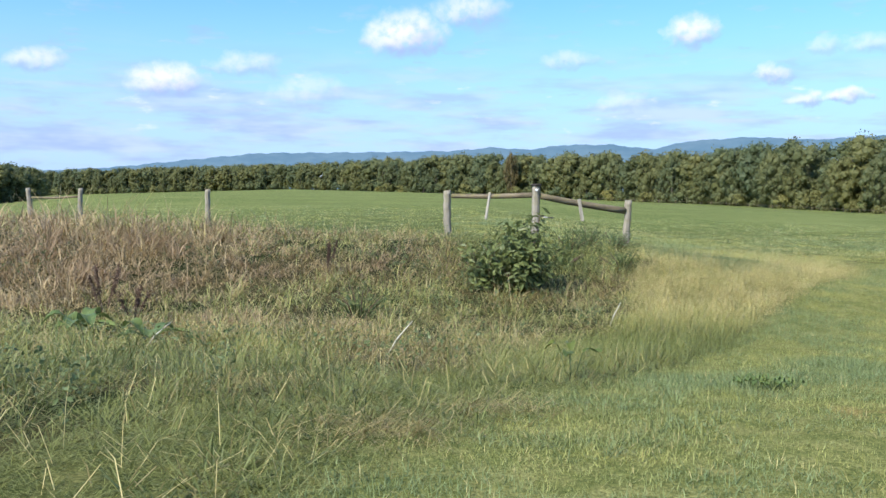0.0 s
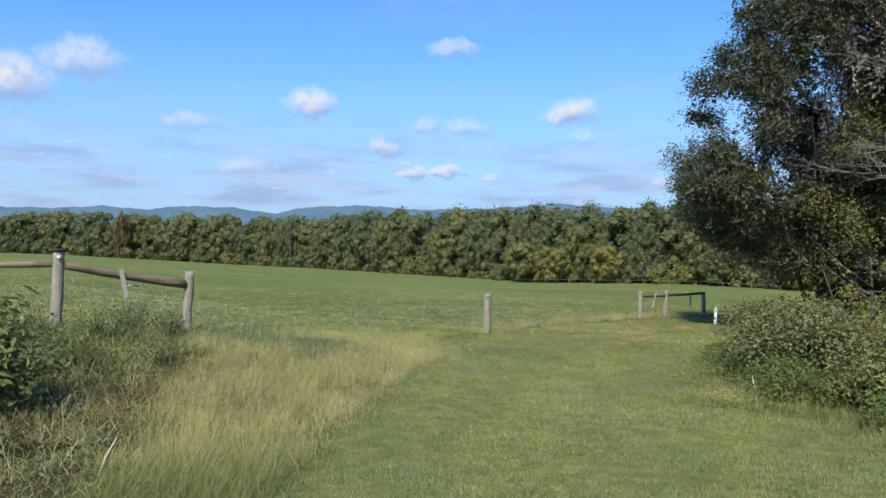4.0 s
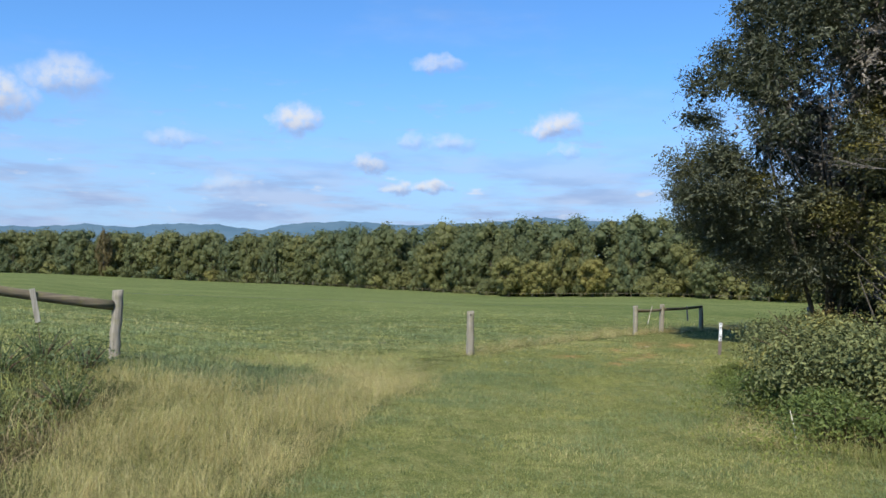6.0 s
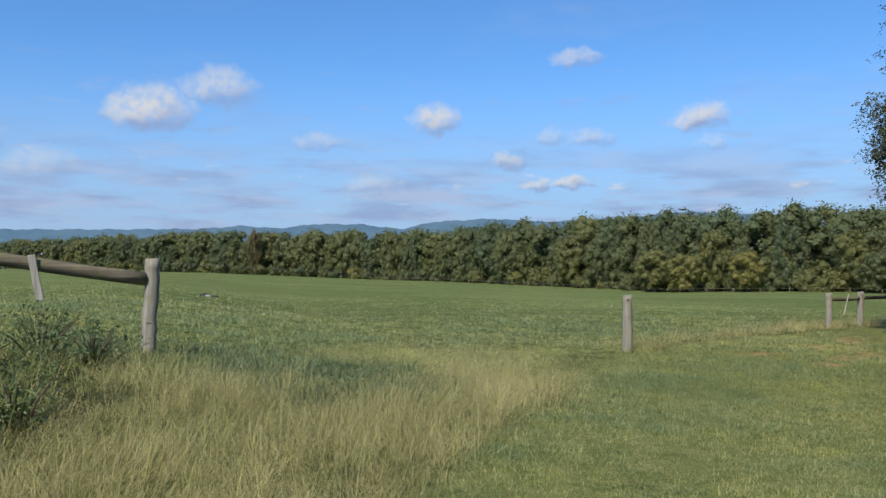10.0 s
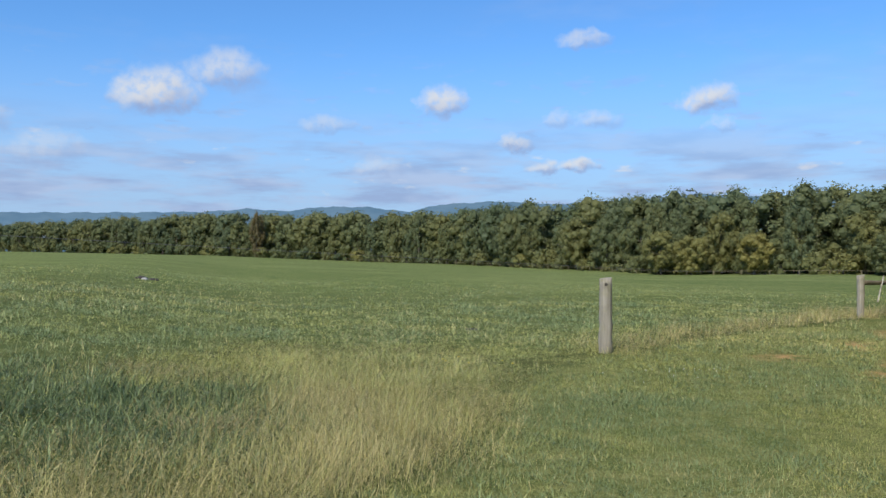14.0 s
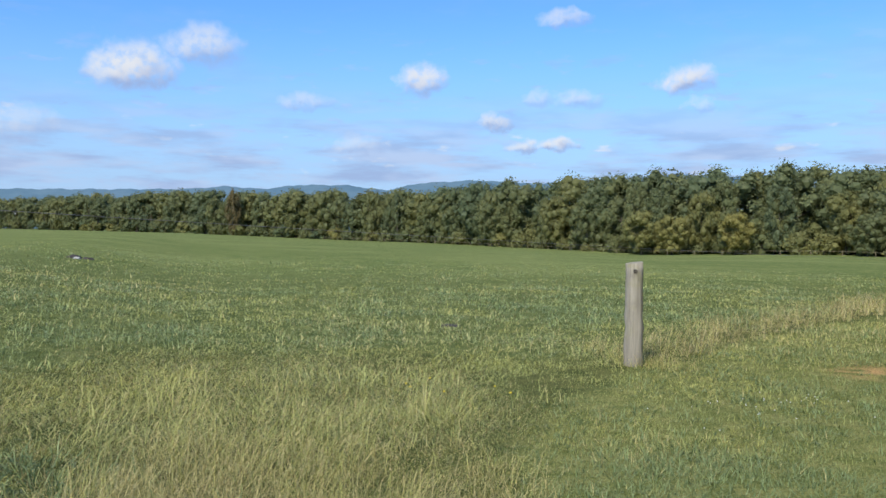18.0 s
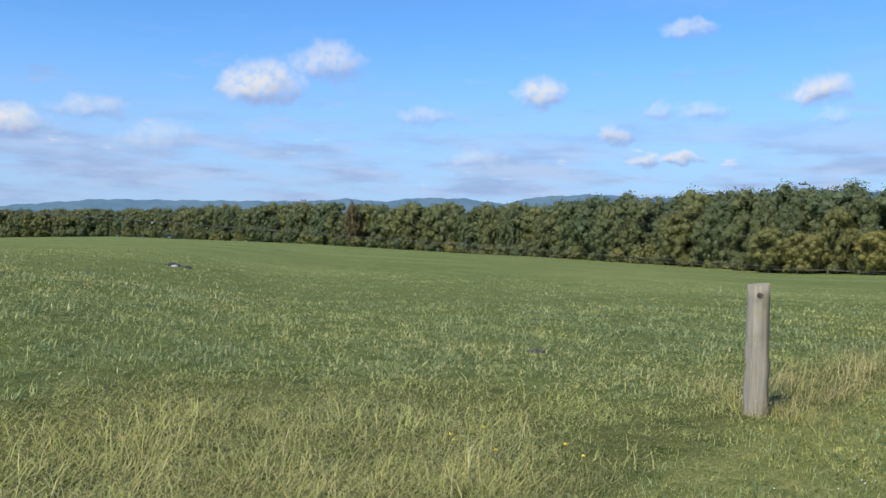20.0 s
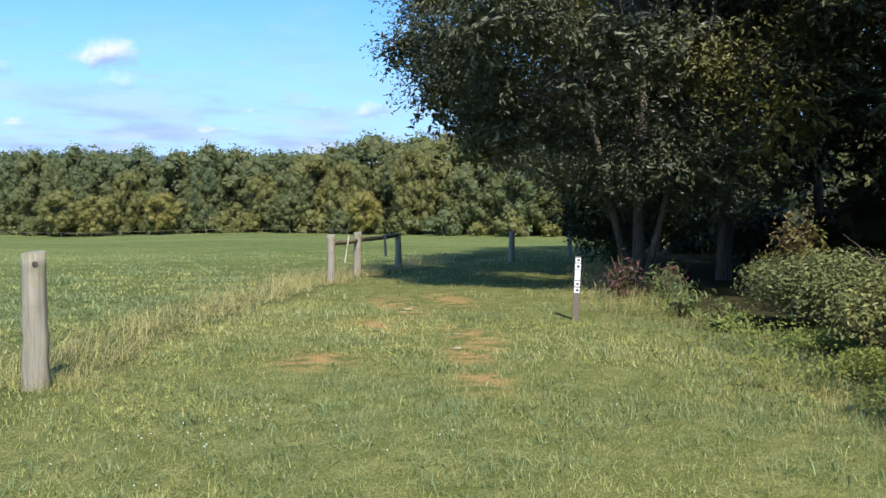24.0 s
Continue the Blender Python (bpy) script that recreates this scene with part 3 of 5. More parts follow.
def far_tree(x, y, height, kind, turn, label, wide=1.0, mat=None, name="woodland_tree", group="trees along the far wood edge", kinds=FAR_KINDS):
    t = thing(name, label, "tree", Matrix.Translation((x, y, gz(x, y))) @ Matrix.Rotation(turn, 4, "Z"), group)
    size = Matrix.Diagonal((height * wide, height * wide, height, 1))
    crown, stem = kinds[kind]
    part("trunk", stem, None, t, at=size)
    c = part("crown", crown, None, t, at=size)
    if mat is not None:
        c.material_slots[0].link = "OBJECT"
        c.material_slots[0].material = mat
    return t


def wood_point(bearing, back):
    r = float(np.interp(bearing, WOOD_B, WOOD_R)) + back
    return HUB[0] + r * math.sin(radians(bearing)), HUB[1] + r * math.cos(radians(bearing))


TREE_B = (-60, -42, -33, -30, -27.5, -18.7, -12, -6, 0, 8, 13, 16, 22.5, 31, 38, 42, 45, 48, 55, 75, 100)
TREE_E = (1.9, 1.9, 1.8, 1.4, 0.98, 1.42, 1.65, 2.1, 2.45, 2.55, 2.6, 2.85, 3.35, 3.8, 3.9, 4.2, 3.9, 4.7, 5.1, 5.4, 5.6)


def wood_height(bearing, back=0.0):
    r = float(np.interp(bearing, WOOD_B, WOOD_R)) + back
    x, y = wood_point(bearing, back)
    return 1.5 + r * math.tan(radians(float(np.interp(bearing, TREE_B, TREE_E)))) - gz(x, y)


EDGE_SHRUBS = [crown_mesh("foliage", rng, 0.75, 0.02, 0.9, 12, 620, 0.062, m, 0.4, 0.42, tall=1.0) for m in (M_LEAF, M_LEAF_OLIVE, M_SHRUB)]
EDGE_STEM = bpy.data.meshes.new("woody_base")
bm = trunk_bmesh(0.7, 0.04, 5, 9, 0.6)
bm.to_mesh(EDGE_STEM)
bm.free()
EDGE_STEM.materials.append(M_BARK)


def edge_shrub(x, y, height, kind, turn):
    t = thing("understorey_shrub", "leafy shrub filling the foot of the wood", "shrub", Matrix.Translation((x, y, gz(x, y))) @ Matrix.Rotation(turn, 4, "Z"), "shrubs along the far wood edge")
    size = Matrix.Diagonal((height * 1.1, height * 1.1, height, 1))
    part("woody_base", EDGE_STEM, None, t, at=size)
    part("foliage", EDGE_SHRUBS[kind], None, t, at=size)


rnd = random.Random(5)
b = -56.0
while b < 86:
    r = float(np.interp(b, WOOD_B, WOOD_R))
    for back in (3.0, 13.0, 24.0):
        bb = b + rnd.uniform(-0.9, 0.9) * (280 / r) ** 0.8 + (0.55 if 5 < back < 20 else 0)
        x, y = wood_point(bb, back + rnd.uniform(-2.5, 3))
        h = wood_height(bb, back) * (rnd.uniform(0.68, 1.0) if back < 5 else (rnd.uniform(0.93, 1.07) if back < 20 else rnd.uniform(1.0, 1.08)))
        far_tree(x, y, h, rnd.choice((0, 0, 0, 0, 1, 1, 1, 1, 2, 2, 3, 3, 3, 3, 4, 4, 4) if back < 5 else (0, 1, 2, 3, 4)), rnd.uniform(0, 6.28), "tall leafy broadleaf tree in the dense wood edge", rnd.uniform(0.78, 1.08) * (19 / max(h, 14)) ** 0.8 * (1.0 if back < 5 else 1.65), kinds=(FINE_KINDS if b > 10 else FAR_KINDS) if back < 5 else BACK_KINDS if back < 20 else FAR_KINDS)
    for off, depth, low, high in ((0.0, -3.0, 2.5, 6.5), (0.5, 8.0, 6.0, 9.0)):
        bb = b + rnd.uniform(-0.3, 0.3) + off * math.degrees(8 / r)
        x, y = wood_point(bb, depth + rnd.uniform(-1, 1.5))
        edge_shrub(x, y, rnd.uniform(low, high), rnd.choice((0, 0, 1, 1, 2) if depth < 0 else (0, 0, 1)), rnd.uniform(0, 6.28))
    b += math.degrees((8.2 if b > 2 else 7.2) / r)
for bb, back, high, wide, mat, label in ((3.1, -6, 1.10, 0.62, M_LEAF_RUST, "tall russet tree standing out of the wood edge"), (30.6, -7, 0.56, 1.35, M_LEAF_GOLD, "rounded yellowing tree before the wood"),
                                         (32.6, -6, 0.50, 1.3, M_LEAF_GOLD, "rounded yellowing tree before the wood"), (36.6, -6, 0.52, 1.3, M_LEAF_GOLD, "rounded yellowing tree before the wood"),
                                         (44.3, -6, 0.5, 1.3, M_LEAF_OLIVE, "olive tree before the wood"), (49.6, -7, 0.47, 1.35, M_LEAF_GOLD, "rounded yellowing tree before the wood"), (20.6, -5, 0.7, 1.1, M_LEAF_OLIVE, "olive tree before the wood")):
    x, y = wood_point(bb, back)
    far_tree(x, y, wood_height(bb, back) * high, 3 if high > 1 else 1, bb, label, wide, mat, kinds=FINE_KINDS)


def farm_building(x, y, w, d, h, label):
    t = thing("white_farm_building", label, "building", pose(x, y, gz(x, y), 0, 0, 25))
    part("walls", box(w, d, h, Matrix.Translation((0, 0, h / 2)), 0.05), M_BARN, t)
    bm = bmesh.new()
    v = [bm.verts.new(p) for p in ((-w * .54, -d * .56, h), (w * .54, -d * .56, h), (w * .54, 0, h * 1.35), (-w * .54, 0, h * 1.35), (-w * .54, d * .56, h), (w * .54, d * .56, h))]
    for f in ((0, 1, 2, 3), (3, 2, 5, 4), (0, 3, 4), (1, 5, 2), (0, 4, 5, 1)):
        bm.faces.new([v[i] for i in f])
    part("roof", bm, M_ROOF, t, "grey sheet roof")


def silo(bearing, far, high, radius, label):
    x, y = HUB[0] + far * math.sin(radians(bearing)), HUB[1] + far * math.cos(radians(bearing))
    t = thing("silo", label, "silo", pose(x, y, gz(x, y)), "farm silos beyond the wood")
    part("shell", tube([(0, 0, 0), (0, 0, high * 0.9)], [radius, radius], 16), M_BARN, t)
    part("dome", tube([(0, 0, high * 0.9), (0, 0, high * 0.96), (0, 0, high)], [radius, radius * 0.75, radius * 0.15], 16), M_ROOF, t, "grey metal dome")


silo(-9.9, 950, 28.5, 2.6, "white farm silo showing over the far wood")
silo(-14.0, 950, 27.5, 1.3, "slim pale silo showing over the far wood")
x, y = HUB[0] + 940 * math.sin(radians(-9.4)), HUB[1] + 940 * math.cos(radians(-9.4))
farm_building(x, y, 10, 9, 19, "white farm building far beyond the wood")


# ---------------------------------------------------------------- fences
def post_mesh(height, radius, seed, slope=0.03, knots=True):
    rnd = random.Random(seed)
    pts, rad = [], []
    for i in range(13):
        t = i / 12
        pts.append((0.012 * math.sin(3 * t + seed) + 0.01 * rnd.uniform(-1, 1), 0.012 * math.cos(2.3 * t + seed), -0.3 + (height + 0.3) * t))
        rad.append(radius * (1.0 - 0.05 * t + 0.035 * math.sin(4 * t + seed * 1.7)))
    bm = tube(pts, rad, 14, 0.03, seed, cap=True)
    top = max(v.co.z for v in bm.verts)
    for v in bm.verts:
        if v.co.z > top - 0.04:
            v.co.z += slope * v.co.x / radius * 0.4
    return bm


def post(name, x, y, height, radius, seed, label, lean=(0, 0), mat=M_POST, group="fence posts"):
    t = thing(name, label, "fence post", pose(x, y, gz(x, y), lean[0], lean[1], seed * 37 % 360 * 0), group)
    part("shaft", post_mesh(height, radius, seed), mat, t)
    return t


def rail(a, b, r0, r1, seed, label, mat=M_POST_DARK, sag=0.02):
    a, b = Vector(a), Vector(b)
    mid = (a + b) / 2
    t = thing("fence_rail", label, "fence rail", Matrix.Translation(a), "round fence rails")
    pts = [(b - a) * k / 8 - Vector((0, 0, sag * math.sin(math.pi * k / 8))) for k in range(9)]
    part("pole", tube(pts, [r0 + (r1 - r0) * k / 8 for k in range(9)], 12, 0.05, seed), mat, t)
    return t


def hung_board(top, bottom, seed, label):
    top, bottom = Vector(top), Vector(bottom)
    d = top - bottom
    t = thing("loose_board", label, "board", Matrix.Translation(bottom), "boards hung on the rails")
    m = d.to_track_quat("Z", "Y").to_matrix().to_4x4() @ Matrix.Translation((0, 0, d.length / 2)) @ pose(0, 0, 0, 0, 0, seed * 40)
    part("plank", box(0.085, 0.035, d.length, m, 0.006), M_BOARD, t)


post("fence_post", -2.21, 17.92, 1.22, 0.10, 3, "weathered grey round fence post standing in weeds", (0, -2))
b_post = post("corner_post", -0.06, 16.52, 1.40, 0.105, 4, "pale corner fence post with a dark cap behind a tall weed", (0, 0))
part("cap", tube([(0, 0, 1.39), (0, 0, 1.43)], [0.125, 0.12], 12), M_STONE, b_post, "dark flat cap")
part("insulator", tube([(0, -0.10, 1.28), (0, -0.15, 1.28)], [0.035, 0.03], 8), M_WHITE, b_post, "white insulator")
post("fence_post", 2.31, 17.21, 1.22, 0.095, 5, "grey brace post leaning slightly at the rail's end", (0, 1.5))
rail((-2.12, 17.86, gz(-2.2, 17.9) + 1.08), (-0.13, 16.58, gz(0, 16.5) + 1.16), 0.06, 0.065, 6, "weathered round rail between two posts")
rail((0.02, 16.54, gz(0, 16.5) + 1.14), (2.26, 17.19, gz(2.3, 17.2) + 0.96), 0.075, 0.085, 7, "thick brown round rail sloping to a brace post")
hung_board((-1.16, 17.16, gz(-1.2, 17.2) + 1.18), (-1.26, 17.18, gz(-1.2, 17.2) + 0.5), 1, "short grey board hanging from a rail")
hung_board((1.03, 16.74, gz(1, 16.8) + 1.12), (1.13, 16.76, gz(1, 16.8) + 0.58), 2, "short grey board hanging from a rail")
lone = post("fence_post", 11.70, 22.10, 1.20, 0.108, 8, "lone weathered grey post with a dark knot near its top", (0, 1.2))
part("knot", tube([(-0.045, -0.085, 1.10), (-0.05, -0.108, 1.10)], [0.03, 0.024], 9, 0.15, 5), M_BARK, lone, "dark knot")
post("fence_post", -9.63, 21.67, 1.2, 0.085, 9, "grey fence post half hidden in tall dry weeds")
post("fence_post", -15.5, 26.0, 1.2, 0.085, 10, "grey fence post half hidden in tall dry weeds")
post("fence_post", -17.6, 26.6, 1.2, 0.085, 11, "grey fence post half hidden in tall dry weeds", (0, -5))
rail((-17.5, 26.5, gz(-17.5, 26.5) + 0.85), (-15.6, 26.0, gz(-15.6, 26) + 0.9), 0.04, 0.04, 12, "grey round rail between weedy posts")
post("fence_post", 22.5, 28.58, 1.15, 0.10, 13, "pale grey brace post at the field gate gap")
post("corner_post", 24.85, 29.82, 1.18, 0.105, 14, "pale grey corner post with rails on both sides", (0, 3))
post("fence_post", 28.1, 30.95, 1.12, 0.10, 15, "dark fence post in the shade of trees")
rail((22.58, 28.62, 0.82), (24.78, 29.78, 0.78), 0.065, 0.06, 16, "dark round rail between grey posts")
rail((24.92, 29.84, 0.80), (28.02, 30.92, 0.84), 0.06, 0.06, 17, "dark round rail between grey posts")
hung_board((23.85, 29.2, 0.95), (23.5, 29.05, 0.25), 3, "pale board leaning on a rail")
hung_board((26.8, 30.42, 0.9), (26.86, 30.44, 0.25), 4, "dark board hanging from a rail")
post("fence_post", 34.9, 30.9, 1.15, 0.11, 18, "dark fence post standing in tree shade")
post("fence_post", 41.5, 31.8, 1.2, 0.11, 19, "dark fence post standing in tree shade")


FAR_POST = bpy.data.meshes.new("shaft")
bm = post_mesh(1.25, 0.10, 33)
bm.to_mesh(FAR_POST)
bm.free()
FAR_POST.materials.append(M_POST_DARK)
bb, before = 9.0, None
while bb < 50:
    x, y = wood_point(bb, -9.0)
    t = thing("fence_post", "small dark fence post before the far wood", "fence post", pose(x, y, gz(x, y), rnd.uniform(-3, 3), rnd.uniform(-3, 3), 0), "posts along the far wood")
    part("shaft", FAR_POST, None, t)
    top = Vector((x, y, gz(x, y) + 1.1))
    if before is not None:
        rail(before, top, 0.05, 0.045, int(bb * 10), "dark rail of the fence before the far wood", sag=0.01)
    before = top
    bb += math.degrees(7.5 / float(np.interp(bb, WOOD_B, WOOD_R)))

wire = thing("fence_wire", "single thin strand stretched between two brace posts", "wire", Matrix.Translation((2.33, 17.25, gz(2.3, 17.2) + 1.17)))
span = Vector((22.45, 28.60, gz(22.5, 28.6) + 1.10)) - wire.matrix_basis.translation
part("strand", tube([span * (k / 24) - Vector((0, 0, 0.05 * math.sin(math.pi * k / 24))) for k in range(25)], [0.0022] * 25, 6), M_WIRE, wire)


def trail_marker(x, y):
    t = thing("trail_marker", "brown flexible trail marker post with white pictogram stickers", "trail marker", pose(x, y, gz(x, y), 0, 2.5, -52))
    part("blade", box(0.095, 0.014, 1.16, Matrix.Translation((0, 0, 0.38)), 0.004), M_SIGN, t)
    face = -0.0105
    for z, h, name in ((0.905, 0.07, "sticker"), (0.81, 0.09, "sticker"), (0.68, 0.15, "sticker"), (0.55, 0.08, "sticker"), (0.455, 0.08, "sticker")):
        s = part(name, box(0.082, 0.003, h, Matrix.Translation((0, face, z)), 0), M_WHITE, t)
        if h != 0.15:
            part("pictogram", box(0.042, 0.003, h * 0.45, Matrix.Translation((0.004, face - 0.003, z)), 0), M_BLACK, s, "black pictogram block")
    return t


trail_marker(19.2, 20.6)


# ---------------------------------------------------------------- woods beside the track
def near_crown(name, rng, width, low, high, clusters, mat, leaf=0.085, lobes=40, lobe=0.3, per=9, droop=0.35, gold=0.07, boughs=(), inner=1.0):
    """Sprays of small leaves round twigs, gathered in lobes, wide from low down."""
    k = clusters // lobes
    C, N, G, D = [], [], [], []
    for dx, dy, dz, rr in boughs:
        m = int(190 * rr ** 2)
        v = rng.normal(0, 1, (m, 3))
        v /= np.linalg.norm(v, axis=1, keepdims=True)
        C.append(np.array([dx, dy, dz]) + v * rr * (rng.random((m, 1)) ** 0.75) * 1.15 * np.array([1, 1, 0.55]))
        N.append(v)
        D.append(np.ones(m))
        G.append(np.full(m, float(rng.random() < 0.08)))
    for i in range(lobes):
        t = (i + rng.random()) / lobes
        a, u = 2.4 * i + rng.uniform(-0.5, 0.5), math.sqrt(rng.uniform(0.12, 1.0))
        fat = width * (0.5 + 0.5 * math.sin(math.pi * min(1, t / 0.3) / 2) if t < 0.3 else math.cos(math.pi / 2 * (t - 0.3) / 0.85) ** 0.6)
        rr = width * lobe * rng.uniform(0.6, 1.25)
        c = np.array([math.cos(a) * u * (fat - rr * 0.5), math.sin(a) * u * (fat - rr * 0.5), low + (high - low) * t])
        v = rng.normal(0, 1, (k, 3))
        v /= np.linalg.norm(v, axis=1, keepdims=True)
        deep = rng.random((k, 1)) ** 0.45
        C.append(c + v * rr * deep * np.array([1, 1, 0.7]))
        D.append(deep[:, 0])
        N.append(v)
        G.append(np.full(k, float(rng.random() < gold)))
    C, N, G, D = np.concatenate(C), np.concatenate(N), np.concatenate(G), np.concatenate(D)
    if boughs:      # the limbs rise as they reach out over the track
        out = np.hypot(C[:, 0], C[:, 1]) + rng.normal(0, 0.3, len(C)) + 0.5 * np.sin(3 * np.arctan2(C[:, 1], C[:, 0]) + C[:, 2])
        clear = out < np.interp(C[:, 2], TIER_Z, TIER_R)
        clear &= C[:, 2] > 1.5 + 0.45 * np.clip(0.93 * C[:, 1] - 0.37 * C[:, 0], 0, 6) + rng.normal(0, 0.15, len(C))
        C, N, G, D = C[clear], N[clear], G[clear], D[clear]
    n = len(C)
    twig = N * 0.6 + rng.normal(0, 0.5, (n, 3))
    twig[:, 2] -= droop
    twig /= np.linalg.norm(twig, axis=1, keepdims=True)
    t = np.tile(np.linspace(-0.5, 0.5, per), n)[:, None]
    base = np.repeat(C, per, 0) + np.repeat(twig, per, 0) * t * (0.062 * per) + rng.normal(0, 0.05, (n * per, 3))
    up = np.repeat(N, per, 0) * 0.5 + np.array([0, 0, 0.7])
    s = leaf * rng.uniform(0.7, 1.3, n * per) * np.repeat(np.where(D < 0.72, inner, 1.0), per)      # the inside of each mass is close-leaved
    co = leaf_quads(base, up, s, 0.40, rng, 0.55, np.repeat(twig, per, 0) * 1.6)
    tone = np.clip(np.repeat(rng.random(n), per) * 0.7 + rng.random(n * per) * 0.3, 0, 1)
    return np_mesh(name, co, quad_faces(n * per), mat, dict(tone=np.repeat(tone, 4), turn=np.repeat(np.repeat(G, per), 4)))


rng = np.random.default_rng(23)
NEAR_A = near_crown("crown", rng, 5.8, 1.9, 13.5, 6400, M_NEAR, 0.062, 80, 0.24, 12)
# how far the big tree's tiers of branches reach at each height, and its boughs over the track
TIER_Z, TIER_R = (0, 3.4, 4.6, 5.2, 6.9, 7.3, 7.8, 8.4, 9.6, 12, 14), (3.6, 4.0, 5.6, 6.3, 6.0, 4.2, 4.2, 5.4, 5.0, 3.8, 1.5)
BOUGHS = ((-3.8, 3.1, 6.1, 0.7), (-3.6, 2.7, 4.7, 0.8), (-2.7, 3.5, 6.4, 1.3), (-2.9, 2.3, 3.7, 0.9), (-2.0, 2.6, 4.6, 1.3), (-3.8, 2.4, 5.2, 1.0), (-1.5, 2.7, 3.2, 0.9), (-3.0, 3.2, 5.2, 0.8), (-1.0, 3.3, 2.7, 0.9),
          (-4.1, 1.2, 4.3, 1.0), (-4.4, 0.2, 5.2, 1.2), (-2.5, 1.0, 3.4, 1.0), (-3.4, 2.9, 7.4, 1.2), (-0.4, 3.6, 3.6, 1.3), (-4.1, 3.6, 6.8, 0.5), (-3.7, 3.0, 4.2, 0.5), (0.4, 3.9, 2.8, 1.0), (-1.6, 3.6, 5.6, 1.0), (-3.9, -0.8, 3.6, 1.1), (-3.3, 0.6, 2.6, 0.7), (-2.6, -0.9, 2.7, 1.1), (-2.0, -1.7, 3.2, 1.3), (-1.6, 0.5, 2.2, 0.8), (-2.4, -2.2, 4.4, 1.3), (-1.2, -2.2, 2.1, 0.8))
NEAR_T = near_crown("crown", rng, 6.4, 2.2, 13.5, 12500, M_NEAR_LIT, 0.056, 90, 0.20, 12, gold=0.06, boughs=BOUGHS, inner=1.7)
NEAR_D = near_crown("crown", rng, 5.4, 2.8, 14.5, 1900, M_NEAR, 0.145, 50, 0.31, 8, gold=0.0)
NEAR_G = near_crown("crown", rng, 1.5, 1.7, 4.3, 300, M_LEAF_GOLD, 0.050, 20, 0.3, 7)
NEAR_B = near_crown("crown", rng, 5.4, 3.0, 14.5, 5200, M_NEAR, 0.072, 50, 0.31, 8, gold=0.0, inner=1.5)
NEAR_C = near_crown("crown", rng, 3.4, 0.9, 8.0, 2400, M_LEAF_OLIVE, 0.095, 34, 0.32, 8)
STEMS = []
for k, (h, r, limbs) in enumerate(((11.5, 0.115, 9), (11, 0.16, 8), (7, 0.10, 7))):
    bm = trunk_bmesh(h, r, limbs, 70 + k, 0.36)
    if k != 1:
        for q in range(3):
            a = 2.1 * q + 0.4
            tube([(0.1 * math.cos(a), 0.1 * math.sin(a), -0.2), (0.6 * math.cos(a), 0.6 * math.sin(a), 1.6), (1.7 * math.cos(a), 1.7 * math.sin(a), h * 0.5), (2.4 * math.cos(a), 2.4 * math.sin(a), h * 0.75)], [r * 0.8, r * 0.7, r * 0.4, r * 0.1], 8, 0.06, q, bm)
    me = bpy.data.meshes.new("trunk")
    bm.to_mesh(me)
    bm.free()
    me.materials.append(M_BARK)
    STEMS.append(me)


def near_tree(x, y, kind, turn, label, size=1.0, mat=None):
    t = thing("broadleaf_tree", label, "tree", Matrix.Translation((x, y, gz(x, y))) @ Matrix.Rotation(turn, 4, "Z"), "trees beside the track")
    s = Matrix.Scale(size, 4)
    part("trunk", STEMS[(0, 1, 2, 0, 1, 2)[kind]], None, t, at=Matrix.Scale(size * 0.55, 4) if kind == 5 else s)
    c = part("crown", (NEAR_A, NEAR_B, NEAR_C, NEAR_T, NEAR_D, NEAR_G)[kind], None, t, at=s)
    if mat is not None:
        c.material_slots[0].link = "OBJECT"
        c.material_slots[0].material = mat
    return t


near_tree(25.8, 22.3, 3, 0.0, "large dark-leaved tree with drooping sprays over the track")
near_tree(25.4, 13.8, 0, 1.4, "dark broadleaf tree at the edge of the wood")
near_tree(20.4, 9.2, 1, 2.9, "dark broadleaf tree behind the hedge", 1.0)
pale = near_tree(29.6, 21.5, 1, 2.1, "dark tree with a thick pale trunk", 1.15)
pale.children[0].material_slots[0].link = "OBJECT"
pale.children[0].material_slots[0].material = M_BARK_PALE
# two olive crowns given the wood's shade-darkened leaf
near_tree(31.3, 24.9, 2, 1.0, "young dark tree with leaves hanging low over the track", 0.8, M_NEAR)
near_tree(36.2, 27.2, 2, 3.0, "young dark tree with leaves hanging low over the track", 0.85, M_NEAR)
near_tree(31.0, 24.6, 1, 4.0, "dark broadleaf tree at the edge of the wood", 1.05)
near_tree(37.0, 27.0, 1, 2.2, "dark broadleaf tree at the edge of the wood", 1.0)
near_tree(43.5, 29.0, 4, 5.2, "dark broadleaf tree at the edge of the wood", 1.1)
near_tree(51.5, 31.5, 4, 1.1, "dark broadleaf tree at the edge of the wood", 1.0)
# unseen tree, added to keep the sun off the wood edge
near_tree(20.5, 6.0, 4, 2.7, "tall tree in the dark wood", 1.1)
near_tree(28.6, 16.4, 4, 0.9, "tall tree in the dark wood", 1.1)
near_tree(33.5, 17.5, 4, 3.6, "tall tree in the dark wood", 1.15)
near_tree(41.0, 21.5, 4, 2.0, "tall tree in the dark wood", 1.15)
near_tree(22.5, 8.0, 4, 5.0, "tall tree in the dark wood", 1.05)
near_tree(16.5, 3.5, 4, 5.5, "tall tree in the dark wood", 1.1)
near_tree(30.0, 9.0, 4, 4.4, "tall tree in the dark wood", 1.15)
near_tree(14.0, 10.8, 5, 0.3, "small sparse yellowing tree leaning out of the hedge", 0.8)
near_tree(14.6, 6.4, 2, 3.3, "small olive tree behind the hedge", 0.75)


